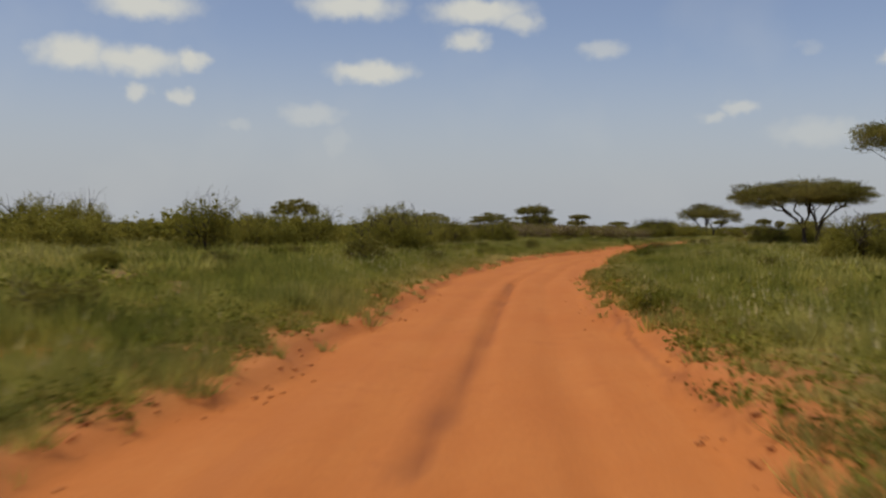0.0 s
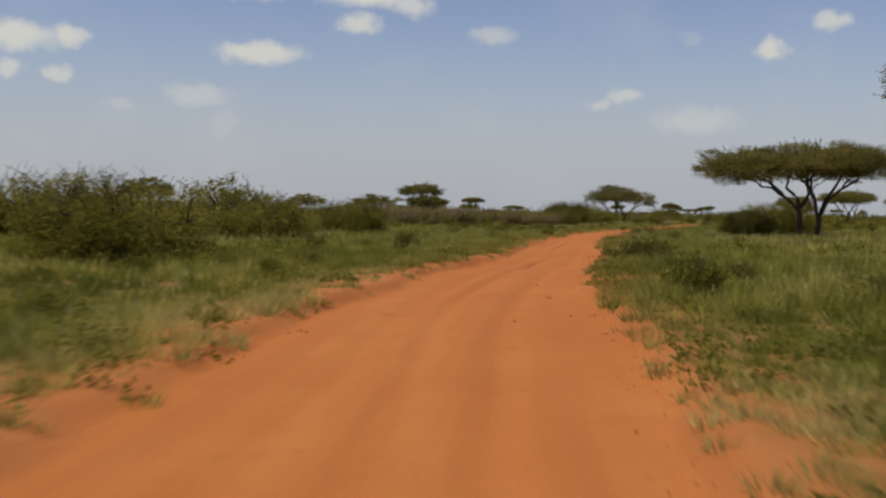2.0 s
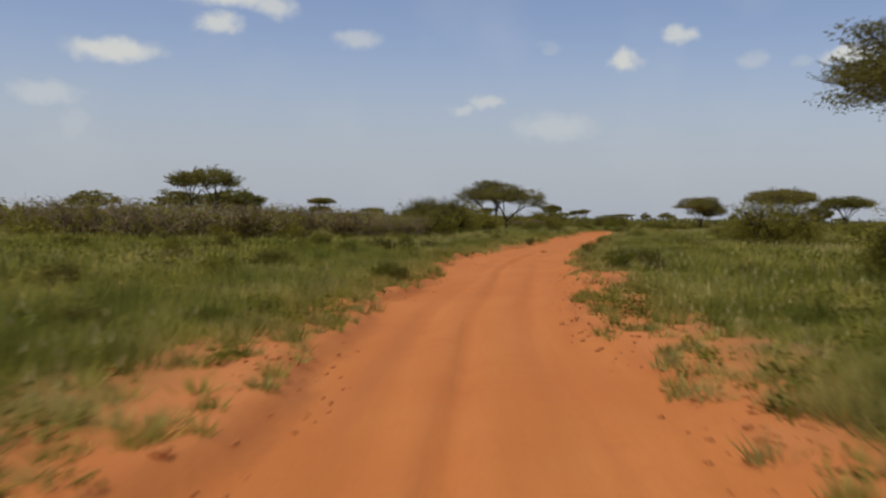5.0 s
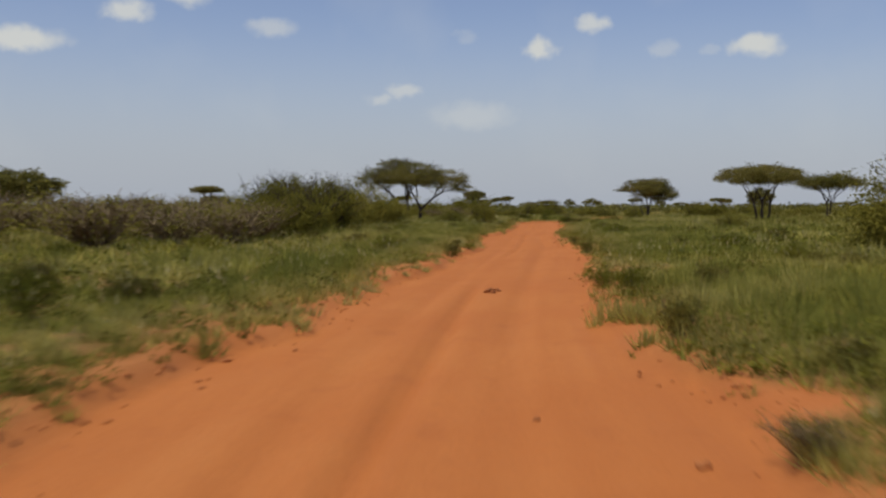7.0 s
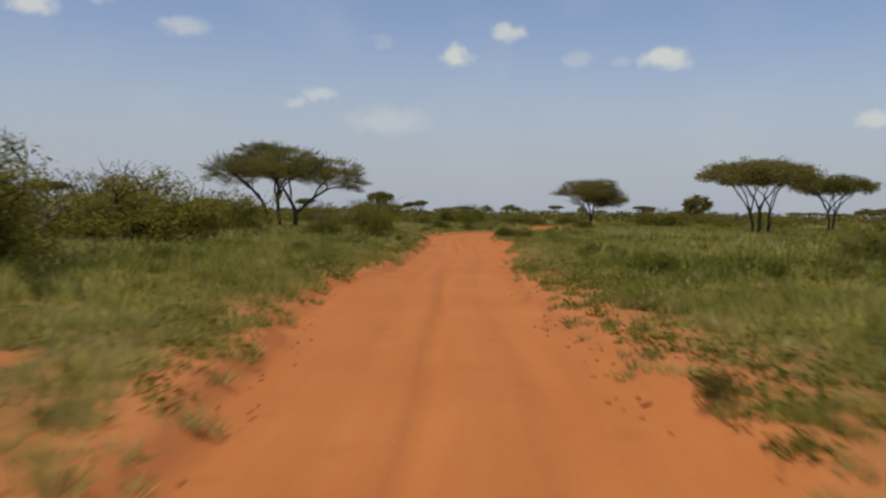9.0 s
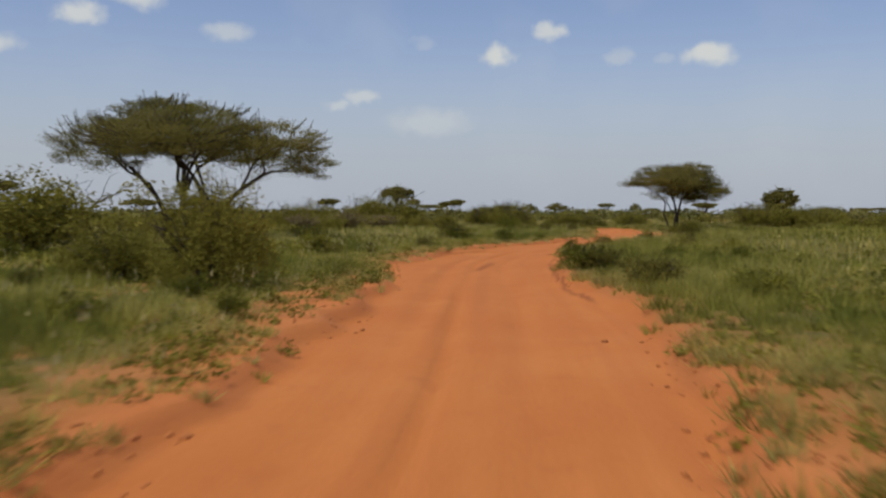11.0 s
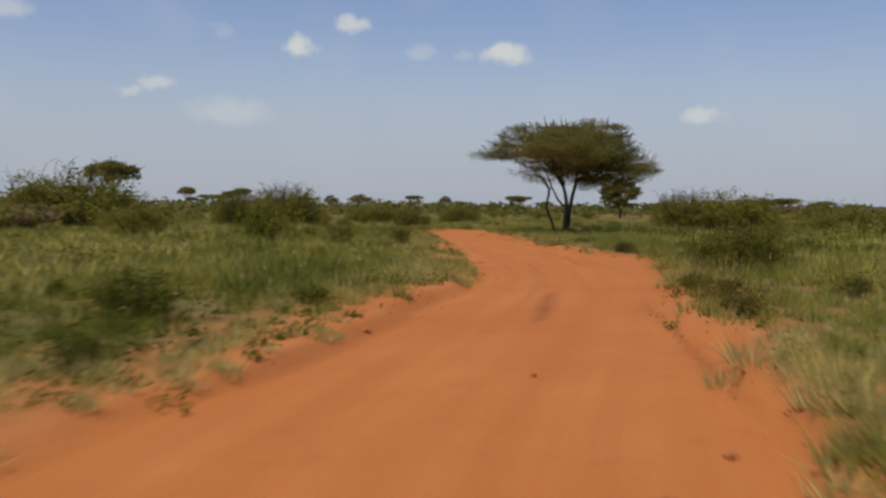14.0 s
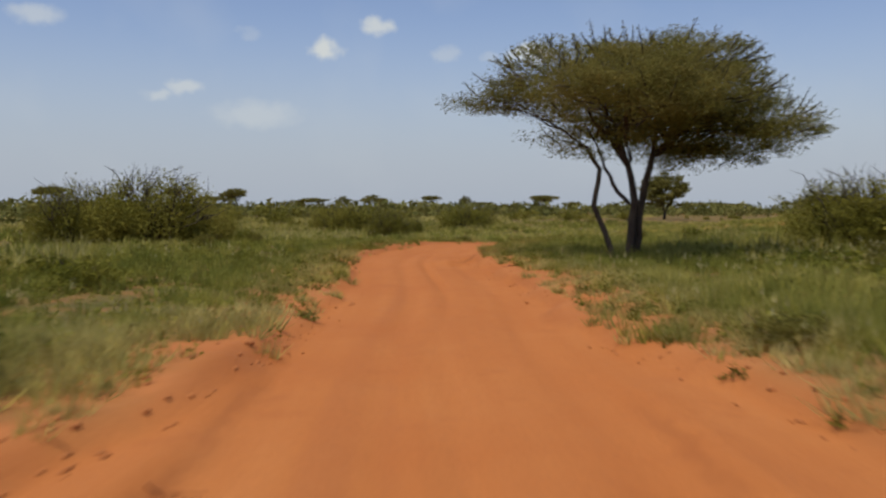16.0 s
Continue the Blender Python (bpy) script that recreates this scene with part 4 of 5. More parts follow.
def bush_meshes(seed, pads, per_pad, leaf, leafy=True, stems=9, twigs=5, bare=0, top=0.85, mat=None):
    """A bush 1 m high and 1 m in half width, ready to be scaled."""
    rnd, gen = random.Random(seed), np.random.default_rng(seed)
    paths, ends = [], []
    for i in range(stems):
        a = rnd.uniform(0, 6.28)
        q = rnd.uniform(0.2, 0.9)
        tip = Vector((math.cos(a) * q, math.sin(a) * q, (1.0 - 0.45 * q * q) * rnd.uniform(0.6, 0.95)))
        main = bent((math.cos(a) * 0.06, math.sin(a) * 0.06, -0.05), tip, 0.022, 0.006, rnd, 5, 0.15, 0.12)
        paths.append(main)
        for k in range(twigs):
            s = Vector(main[rnd.choice((1, 2, 3, 4))][0])
            t = s + Vector((rnd.uniform(-.4, .4), rnd.uniform(-.4, .4), rnd.uniform(0.05, 0.42)))
            paths.append(bent(s, t, 0.010, 0.003, rnd, 3, 0.1, 0.15))
            ends.append(t)
    for k in range(bare):
        a, q = rnd.uniform(0, 6.28), rnd.uniform(0.1, 0.7)
        s = Vector((math.cos(a) * q, math.sin(a) * q, 0.72 - 0.3 * q * q))
        t = s + Vector((rnd.uniform(-.22, .22), rnd.uniform(-.22, .22), rnd.uniform(0.22, 0.42)))
        paths.append(bent(s, t, 0.005, 0.002, rnd, 4, -0.1, 0.2))
    v, f = tubes(paths, 3)
    stem = mesh_from("branchwork", v, f, BARK if leafy else DRY, True)
    c = []
    lump = [(rnd.uniform(0, 6.28), rnd.uniform(0.25, 0.65), rnd.uniform(0.30, 0.48)) for _ in range(6)] + [(0, 0, 0.62)]
    for i in range(pads):
        a0, q0, s = lump[i % len(lump)]
        d = Vector([rnd.gauss(0, 1) for _ in range(3)]).normalized()
        if i % 5 < 3:
            d *= s * rnd.random() ** 0.4
            p = Vector((math.cos(a0) * q0, math.sin(a0) * q0, 0.45 - 0.12 * q0)) + Vector((d.x, d.y, d.z * 0.85))
        else:
            d *= rnd.random() ** 0.35 * rnd.uniform(0.85, 1.0)
            p = Vector((d.x * 0.92, d.y * 0.92, abs(d.z) * 0.92))
        if p.z > 0.02:
            c.append(tuple(p))
    c += [tuple(e) for e in ends[:: 1 if leafy else 4] if e.z < top]
    c = np.array(c)
    d = gen.normal(size=(len(c), per_pad, 3)) * 0.055
    spots = (c[:, None] + d).reshape(-1, 3)
    v, f = leaves(spots, leaf + 0 * spots[:, 0], 0.55, 0.8)
    return stem, mesh_from("foliage", v, f, mat or BUSH)


BUSHES = {}


FAR_BUSHES = []


def far_bush(x, y, w, h, leaf, turn):
    """One more of the many bushes out on the plain."""
    co = np.empty(len(leaf.vertices) * 3, np.float32)
    leaf.vertices.foreach_get("co", co)
    corner = np.empty(len(leaf.loops), np.int32)
    leaf.loops.foreach_get("vertex_index", corner)
    co = co.reshape(-1, 3)[corner] * (w / 2, w / 2, h)
    c, s = math.cos(turn), math.sin(turn)
    z = float(ground_z(np.array([x]), np.array([y]))[0])
    FAR_BUSHES.append((np.stack([co[:, 0] * c - co[:, 1] * s + x, co[:, 0] * s + co[:, 1] * c + y, co[:, 2] + z], -1), None))


def bush(x, y, w, h, kind="green", turn=None, single=True):
    """A bush w wide and h high; kinds: green, airy, dry."""
    labels = {"green": "rounded dark green thorn bush in the grass", "airy": "tall open green thorn bush with bare upper twigs",
              "dry": "grey-brown nearly leafless thorn thicket", "low": "small low green shrub beside the track"}
    r = random.Random(int(x * 31 + y * 17))
    pick = (kind, r.randrange(2))
    turn = r.uniform(0, 360) if turn is None else turn
    n = abs(float(across_road(np.array([x]), np.array([y]))[0]))
    far = (n > 32 or (n > 18 and h < 2.2)) and not (single and h > 1.2)
    middle = not far and n > 15
    large = not far and not middle and kind in ("green", "airy") and w > 3.6
    pick += (far, middle, large)
    if pick not in BUSHES:
        seed = 100 + len(BUSHES) * 7
        if far:
            BUSHES[pick] = {"green": lambda: bush_meshes(seed, 80, 9, 0.12, True, 4, 1), "airy": lambda: bush_meshes(seed, 60, 9, 0.11, True, 7, 2),
                            "low": lambda: bush_meshes(seed, 60, 10, 0.14, True, 3, 1), "dry": lambda: bush_meshes(seed, 20, 8, 0.09, False, 14, 6)}[kind]()
        elif middle and kind != "dry":
            BUSHES[pick] = bush_meshes(seed, 260, 30, 0.048, True, 9 if kind == "green" else 14, 3, 14)
        elif large:
            BUSHES[pick] = bush_meshes(seed, 480, 44, 0.034, True, 16 if kind == "green" else 24, 6, 60, 0.95)
        elif kind == "green":
            BUSHES[pick] = bush_meshes(seed, 320, 44, 0.040, bare=18)
        elif kind == "airy":
            BUSHES[pick] = bush_meshes(seed, 240, 38, 0.042, True, 18, bare=26, top=1.0)
        elif kind == "low":
            BUSHES[pick] = bush_meshes(seed, 170, 18, 0.066, True, 5, 2, 6, mat=SHRUB if pick[1] else HERB)
        else:
            BUSHES[pick] = bush_meshes(seed, 36, 9, 0.06, False, 34, 10)
    stem, leaf = BUSHES[pick]
    if not single and n > 24:
        return far_bush(x, y, w, h, leaf, radians(turn))
    z = float(ground_z(np.array([x]), np.array([y]))[0])
    m = pose(x, y, z, 0, 0, turn) @ Matrix.Diagonal((w / 2, w / 2 * r.uniform(0.8, 1.1), h, 1))
    ob = thing("thorn_bush" if kind != "low" else "shrub", m, labels[kind], "bush", "thorn bushes of the plain")
    tagged(part("branchwork", stem, ob, "grey-brown twigs" if kind == "dry" else ""), kind="stuff")
    part("foliage", leaf, ob)
    return ob


make_ground()

# the three trees that the track passes closely
acacia(59.4, 204.2, -23, "wide flat-topped acacia with three dark stems rising in a V", seed=11, spike=0.85, pads=520, per_pad=250, leaf=0.09, spikes=820,
       lobes=[(0.0, 0.0, 5.85, 4.0, 4.2, 1.5), (4.1, 0.3, 5.0, 3.2, 3.2, 1.4), (-4.1, -0.3, 5.1, 2.6, 3.0, 1.45), (-1.6, 1.2, 6.75, 2.8, 2.4, 0.9),
              (0.6, 4.2, 5.2, 3.8, 2.4, 0.95), (-0.4, -4.0, 5.2, 3.8, 2.4, 0.95), (6.3, 0.0, 4.1, 1.3, 1.6, 0.7)],
       stems=[[(-0.72, 0.2, -0.15, 0.17), (-1.2, 0.2, 1.3, 0.14), (-1.7, 0.1, 2.5, 0.12), (-2.9, 0.0, 3.9, 0.09)], [(-0.05, 0.3, -0.15, 0.19), (-0.25, 0.3, 1.3, 0.16), (-0.32, 0.3, 2.45, 0.15), (-0.3, 0.5, 3.8, 0.11)],
              [(1.25, 0.0, -0.15, 0.22), (1.29, 0.0, 1.45, 0.19), (0.93, 0.1, 2.3, 0.14), (0.2, 0.2, 3.5, 0.10)], [(1.29, 0.0, 1.40, 0.16), (1.9, 0.0, 1.9, 0.13), (2.8, -0.1, 2.7, 0.11), (4.0, -0.1, 3.5, 0.09)]])
acacia(110.4, 230.5, -34, "tall spreading acacia with a dense domed crown beside the track", seed=23, spike=0.6, pads=560, per_pad=310, leaf=0.08, spikes=680,
       lobes=[(-0.9, 0.0, 5.2, 3.5, 3.6, 1.2), (1.1, 0.0, 5.7, 2.6, 2.8, 0.95), (3.5, -0.2, 3.85, 1.85, 2.4, 1.05), (2.5, 0.1, 4.7, 1.8, 2.8, 0.95), (-4.0, 0.0, 4.65, 1.0, 1.3, 0.38),
              (-1.6, 0.2, 3.5, 1.1, 1.2, 0.5), (0.7, 0.0, 3.8, 1.5, 2.2, 0.7), (1.9, 0.1, 3.1, 1.5, 1.6, 0.4), (0.2, 3.2, 4.7, 2.6, 1.6, 0.9), (0.2, -3.0, 4.6, 2.6, 1.6, 0.9)],
       stems=[[(-0.47, -0.2, -0.15, 0.10), (-0.75, -0.1, 0.75, 0.085), (-1.08, 0.0, 1.55, 0.08), (-0.92, 0.0, 2.65, 0.07), (-1.3, 0.1, 3.3, 0.05)], [(0.0, 0.0, -0.15, 0.15), (0.06, 0.0, 0.9, 0.13), (0.14, 0.0, 1.55, 0.12), (-0.06, 0.0, 2.7, 0.09), (-0.4, 0.0, 3.6, 0.07)],
              [(0.26, 0.15, -0.15, 0.11), (0.28, 0.1, 1.0, 0.10), (0.42, 0.0, 2.1, 0.11), (0.62, -0.1, 3.0, 0.09), (1.3, -0.1, 3.7, 0.07)], [(0.10, 0.0, 1.5, 0.07), (-0.35, 0.1, 1.95, 0.06), (-0.75, 0.2, 2.7, 0.05)]])
acacia(34.6, 85.9, -9, "broad umbrella acacia with many forked stems over bushes", seed=37, spike=0.75, pads=520, per_pad=290, leaf=0.095, spikes=720,
       lobes=[(-4.2, 0.0, 4.9, 3.1, 3.4, 1.15), (0.0, 0.0, 5.25, 3.8, 4.2, 1.15), (3.0, 0.0, 5.1, 2.8, 3.2, 1.1), (-1.0, 3.5, 5.1, 3.8, 2.5, 0.85), (0.5, -3.3, 5.1, 3.8, 2.5, 0.85), (-6.1, 0.2, 4.75, 1.2, 1.7, 0.6)],
       stems=[[(-0.35, 0.1, -0.15, 0.21), (-0.5, 0.0, 1.7, 0.16), (-0.65, 0.0, 2.8, 0.11), (-1.4, 0.1, 3.5, 0.08)], [(-0.55, 0.0, 2.0, 0.13), (-1.3, 0.0, 2.75, 0.11), (-2.6, 0.0, 3.9, 0.09)], [(0.6, 0.1, -0.15, 0.21), (0.85, 0.2, 1.6, 0.16), (1.4, 0.2, 2.7, 0.11), (2.2, 0.2, 3.4, 0.09), (3.3, 0.1, 4.1, 0.07)],
              [(0.75, 0.1, 1.4, 0.12), (0.70, 0.4, 2.4, 0.10), (0.25, 0.9, 3.8, 0.08)], [(0.85, 0.1, 1.7, 0.12), (1.0, -0.6, 2.8, 0.10), (1.5, -1.3, 3.9, 0.08)], [(-0.45, 0.0, 2.2, 0.12), (-0.2, -0.8, 3.1, 0.10), (-0.6, -1.5, 4.0, 0.08)]])
# others standing on the plain within a hundred metres or so
acacia(40.5, 76.0, 40, "tall flat-crowned acacia standing behind other trees", seed=41, h=11.4, rad=6.5, under=8.6, dome=1.5,
       stems=[(0, 0, 0.3, 0.2, 4.6, 0.26)], pads=240, per_pad=120, leaf=0.17, limbs=7, spikes=120, gap=0.3)
acacia(97.0, 185.6, 10, "flat-topped acacia with several thin trunks on the plain", seed=43, h=6.5, rad=5.7, under=4.3, dome=1.1,
       stems=[(-0.8, 0, -1.3, 0.2, 2.4, 0.13), (0.1, 0.2, 0.2, 0.1, 2.6, 0.15), (0.8, -0.2, 1.5, 0, 2.3, 0.13)], pads=220, per_pad=120, leaf=0.18, limbs=3, spikes=90)
acacia(113.0, 192.0, 70, "flat-topped acacia with a thin level crown", seed=47, h=5.8, rad=4.9, under=4.1, dome=0.8,
       stems=[(-0.3, 0, -0.9, 0.1, 2.2, 0.12), (0.3, 0, 0.9, -0.1, 2.3, 0.12)], pads=170, per_pad=110, leaf=0.18, limbs=4, spikes=60)
acacia(14.8, 148.5, 20, "small acacia with two separate tufted crowns", seed=53, h=5.3, rad=3.2, under=3.9, dome=0.8,
       stems=[(-0.2, 0, -1.2, 0.1, 2.4, 0.11), (0.3, 0, 1.2, 0.0, 2.6, 0.12)], pads=90, per_pad=60, leaf=0.20, limbs=4, lobes=2, spikes=70, gap=0.8, low=((-2.4, 0, 3.4, 0.8),))
acacia(95.8, 271.6, 0, "small mushroom-shaped acacia above the scrub", seed=59, h=5.4, rad=2.5, under=3.9, dome=0.8,
       stems=[(0, 0, 0.1, 0.1, 2.6, 0.15)], pads=110, per_pad=60, leaf=0.24, limbs=5, spikes=40)
acacia(18.0, 172.0, 0, "low spreading thorn tree with a flat dark crown", seed=67, h=4.3, rad=3.8, under=1.9, dome=0.9,
       stems=[(0, 0, 0.1, 0, 1.5, 0.15)], pads=140, per_pad=60, leaf=0.26, limbs=5, spikes=50)
acacia(204.0, 315.0, 0, "dense rounded thorn tree leafy almost to the ground", seed=71, h=7.8, rad=4.4, under=1.3, dome=2.2,
       stems=[(0, 0, 0.1, 0, 1.3, 0.22)], pads=190, per_pad=46, leaf=0.42, limbs=5, spikes=50)


def distant_trees():
    """Acacias far out on the plain: x, y, height, crown width, form."""
    forms = []
    for i, (rad, under, dome, form) in enumerate(((4, 4.7, 0.9, "flat"), (4, 4.2, 1.6, "domed"), (4, 5.0, 0.6, "thin"), (4, 3.4, 1.9, "rounded"))):
        trunks, crown, branchwork = acacia_meshes(seed=200 + i, h=6.5, rad=rad, under=under, dome=dome, stems=[(0, 0, 0.2, 0.1, 2.4, 0.20)] if i % 2 else
                                      [(-0.2, 0, -0.8, 0, 2.3, 0.16), (0.3, 0, 0.9, 0.2, 2.4, 0.16)], pads=80, per_pad=36, leaf=0.42, limbs=4, spikes=24, gap=0.2)
        forms.append((trunks, crown, branchwork, form))
    west = [(-43, 266, 9.6, 15), (-3, 239, 5.6, 10), (12, 233, 5.6, 11), (45, 300, 6.5, 7.5), (78, 328, 4.4, 9)]
    east = [(246, 487, 6.5, 11), (300, 460, 6.5, 11.5), (464, 627, 6.5, 13), (53, 362, 5.6, 9), (70, 362, 5.0, 9), (185, 460, 6.5, 8),
            (155, 418, 6.5, 5), (171, 421, 6.5, 6), (272, 490, 6.5, 8), (285, 487, 6.5, 5.5), (397, 409, 6.6, 15), (130, 425, 6.5, 8)]
    horizon = [(593, 627, 6.5, 18), (587, 514, 5.6, 14), (600, 494, 5.4, 13), (620, 455, 5.2, 14), (461, 451, 6.5, 13), (474, 440, 6.2, 12), (387, 412, 6.5, 12),
               (551, 636, 6.5, 16), (575, 628, 6.0, 14), (663, 672, 6.5, 18), (340, 508, 6.5, 9), (637, 686, 7, 20), (662, 660, 6.6, 18)]
    r = random.Random(77)
    for _ in range(45):
        a, d = radians(r.uniform(-35, 75)), r.uniform(380, 1100)
        horizon.append((60 + math.sin(a) * d, 120 + math.cos(a) * d, r.uniform(5.2, 7.0), r.uniform(5, 12) * (1 + d / 1500)))
    words = {"flat": "distant flat-topped acacia on the skyline", "domed": "distant acacia with a domed dark crown",
             "thin": "distant acacia with a thin level crown on forked stems", "rounded": "distant low rounded thorn tree"}
    for i, (x, y, h, w) in enumerate(west + east + horizon):
        trunks, crown, branchwork, form = forms[3 if (x, y) in ((-3, 239), (12, 233), (-43, 266)) else (0, 2, 1, 0, 2, 3, 0)[(i * 5 + int(x)) % 7]]
        z = float(ground_z(np.array([float(x)]), np.array([float(y)]))[0])
        m = pose(x, y, z, 0, 0, r.uniform(0, 360)) @ Matrix.Diagonal((w / 7.6, w / 7.6, h / 6.5, 1))
        ob = thing("acacia_tree", m, words[form], "tree", "acacias on the plain")
        tree_parts(ob, trunks, crown, branchwork, False)


def plant_bushes():
    first = [(-12.7, 48.7, 3.8, 3.0, "airy"), (-33, 74, 6, 3.6, "green"), (-27, 68, 6, 3.4, "airy"), (-10.3, 70.9, 5, 2.8, "green"), (-1.6, 74, 4.6, 2.0, "green"),
             (13.9, 57.8, 2.2, 0.8, "low"), (17.4, 38, 3.9, 1.9, "green"), (-3.2, 58, 6.5, 1.9, "airy"), (-2.8, 35, 2.2, 1.2, "low"), (-2.6, 53.4, 5, 2.1, "green"),
             (-5.5, 104, 9, 3.9, "green"), (-1.5, 97, 6, 2.6, "green"), (17.3, 124, 5, 1.6, "green"), (52, 192, 7, 2.8, "green"), (37.7, 93.5, 6, 2.2, "green"),
             (32.0, 89.0, 4.5, 1.7, "green")]
    second = [(17.0, 122.8, 6, 2.0, "dry"), (11.5, 121.0, 6, 2.0, "dry"), (23, 150, 6.5, 2.0, "dry"), (30.4, 163, 6, 2.2, "dry"), (28.6, 153, 5.5, 1.8, "dry"),
              (42, 166, 8.0, 2.8, "green"), (47.6, 118, 6, 2.6, "green"), (25.9, 95.0, 1.1, 0.6, "low"), (18.3, 91.6, 0.9, 0.5, "low"), (36.0, 149.6, 6.0, 2.95, "airy"), (34.0, 149.0, 6.0, 2.75, "green"), (30.0, 140.0, 5.0, 1.6, "dry"), (33.8, 144.5, 4.6, 2.2, "green"), (37.2, 152.5, 4.5, 2.4, "dry"), (27.0, 138.5, 5.0, 1.7, "dry"),
              (33.0, 146.5, 4.5, 2.8, "green"), (35.2, 126.7, 0.9, 0.5, "low"), (20.5, 158, 7, 2.0, "dry"), (28.2, 102.4, 0.6, 0.28, "dry")]
    thicket = [(14, 127, 6, 2.2, "dry"), (20, 128, 6, 2.1, "dry"), (24, 133, 5, 1.9, "dry"), (8, 124, 6, 2.2, "dry"), (17, 137, 7, 2.3, "dry"), (26, 143, 5.5, 2.0, "dry"), (10, 136, 7, 2.4, "dry"), (13, 147, 7, 2.4, "dry"), (21, 166, 7, 2.4, "dry"), (26, 160, 6, 2.2, "dry"), (34, 172, 6, 2.4, "green"), (29, 137.5, 4, 1.6, "dry"), (31, 143, 5, 1.8, "dry"), (29, 148, 5, 1.9, "dry"), (5, 130, 6, 2.3, "dry"), (32, 153, 5, 2.2, "green")]
    third = [(55.85, 172.9, 2.7, 2.05, "green"), (54.2, 176.5, 2.6, 1.1, "green"), (52.2, 203.6, 5.5, 1.7, "green"), (45.6, 198.6, 5, 1.7, "green"), (66.3, 205.6, 2.6, 1.0, "low"), (83.0, 243.0, 6.0, 1.5, "dry"), (79.0, 240.0, 5.0, 1.4, "dry"), (89.4, 257.6, 9.5, 4.1, "green"), (86.2, 257, 7, 3.5, "green"), (92.5, 260, 6.5, 3.2, "green"), (77.7, 248.4, 6.2, 2.9, "green"), (74.6, 247, 5, 2.5, "green"),
             (119.6, 226.6, 6.0, 2.5, "green"), (121.8, 226.0, 5.0, 2.1, "green"), (118.4, 228.4, 4.5, 2.3, "green"), (64.4, 170.6, 1.4, 0.6, "low"), (69.3, 223.6, 2.8, 0.9, "green"), (91.1, 204, 2.3, 1.1, "green"),
             (102.1, 251.0, 6.2, 2.9, "green"), (99.6, 252.4, 4.5, 2.5, "green"), (104.6, 252.4, 4.0, 2.0, "green"), (138.6, 238.6, 7, 2.2, "green"), (146.6, 246.6, 8, 2.4, "green"), (154.6, 240.6, 8, 2.3, "green"), (92.6, 232.2, 2.4, 0.9, "green")]
    fourth = [(125.6, 279.6, 5.3, 2.3, "green"), (105.2, 247.9, 1.4, 0.8, "low"), (76.9, 202.4, 1.5, 0.7, "low"), (72, 198.8, 1.8, 1.0, "low"), (61.9, 188.6, 1.6, 1.0, "low"),
              (125.6, 233.6, 4.5, 1.3, "green"), (130.6, 226.6, 4, 1.2, "green"), (78.6, 238.6, 5, 1.8, "dry"), (72.6, 232.6, 4, 1.5, "dry"), (58.6, 217.6, 4.5, 1.7, "green")]
    clumps = [(88.8, 224.4, 3.1, 1.5), (85.5, 213.7, 0.5, 0.4), (91.6, 214.8, 0.6, 0.3), (97.6, 210.9, 0.9, 0.5), (23.4, 111.0, 1.2, 0.7), (24.6, 112.6, 1.1, 0.5), (32.6, 111.2, 0.8, 0.5),
              (30.4, 106.8, 0.6, 0.5), (47.6, 128.5, 1.4, 0.4), (40.8, 116.8, 0.9, 0.6), (34.3, 129.2, 0.6, 0.4), (37.1, 131.0, 0.5, 0.3), (36.8, 128.9, 0.5, 0.3), (52.0, 143.8, 1.9, 0.6),
              (42.5, 131.4, 0.5, 0.3), (39.6, 125.2, 0.5, 0.4), (62.5, 188.1, 1.1, 0.5), (64.7, 190.7, 0.8, 0.4), (69.5, 182.6, 0.7, 0.6), (68.4, 180.9, 0.5, 0.3), (53.1, 168.2, 1.2, 0.5)]
    more_clumps = [(63.8, 170.3, 1.4, 0.6), (55.3, 167.9, 0.5, 0.4), (79.7, 203.1, 0.7, 0.3), (79.2, 200.6, 0.6, 0.3), (86.0, 201.1, 0.8, 0.4), (83.7, 198.4, 0.8, 0.4), (87.8, 199.4, 0.8, 0.4),
                   (96.8, 212.8, 0.9, 0.4), (91.4, 218.7, 1.0, 0.8), (89.6, 220.1, 1.1, 0.8), (94.4, 228.1, 1.7, 0.6), (98.8, 216.8, 1.2, 0.4), (22.5, 94.0, 0.5, 0.3), (27.3, 95.5, 1.0, 0.7),
                   (18.6, 91.5, 0.6, 0.4), (6.4, 64.3, 1.4, 0.8), (14.2, 61.2, 0.7, 0.4), (7.5, 41.0, 0.6, 0.4), (-0.3, 41.2, 1.4, 0.5), (-5.4, 12.8, 1.7, 0.7), (3.5, 15.0, 1.0, 0.5)]
    for x, y, w, h, kind in first + second + thicket + third + fourth:
        bush(x, y, w * 1.12, h * 1.15, kind)
    verge_shrubs = [(29.6, 101.1, 1.3, 0.55), (30.4, 103.1, 0.9, 0.45), (29.1, 99.7, 1.1, 0.5), (46.0, 125.9, 1.2, 0.5), (85.1, 199.9, 0.9, 0.45), (89.5, 226.8, 2.6, 0.9), (9.6, 44.1, 1.6, 0.8), (65.7, 177.0, 1.5, 0.7), (65.2, 174.9, 1.6, 0.75), (65.6, 174.3, 1.4, 0.7), (76.9, 192.2, 1.1, 0.5), (72.2, 198.6, 2.2, 0.8), (33.1, 113.0, 0.8, 0.4), (61.2, 166.6, 1.6, 0.5), (13.2, 60.2, 1.0, 0.4)]
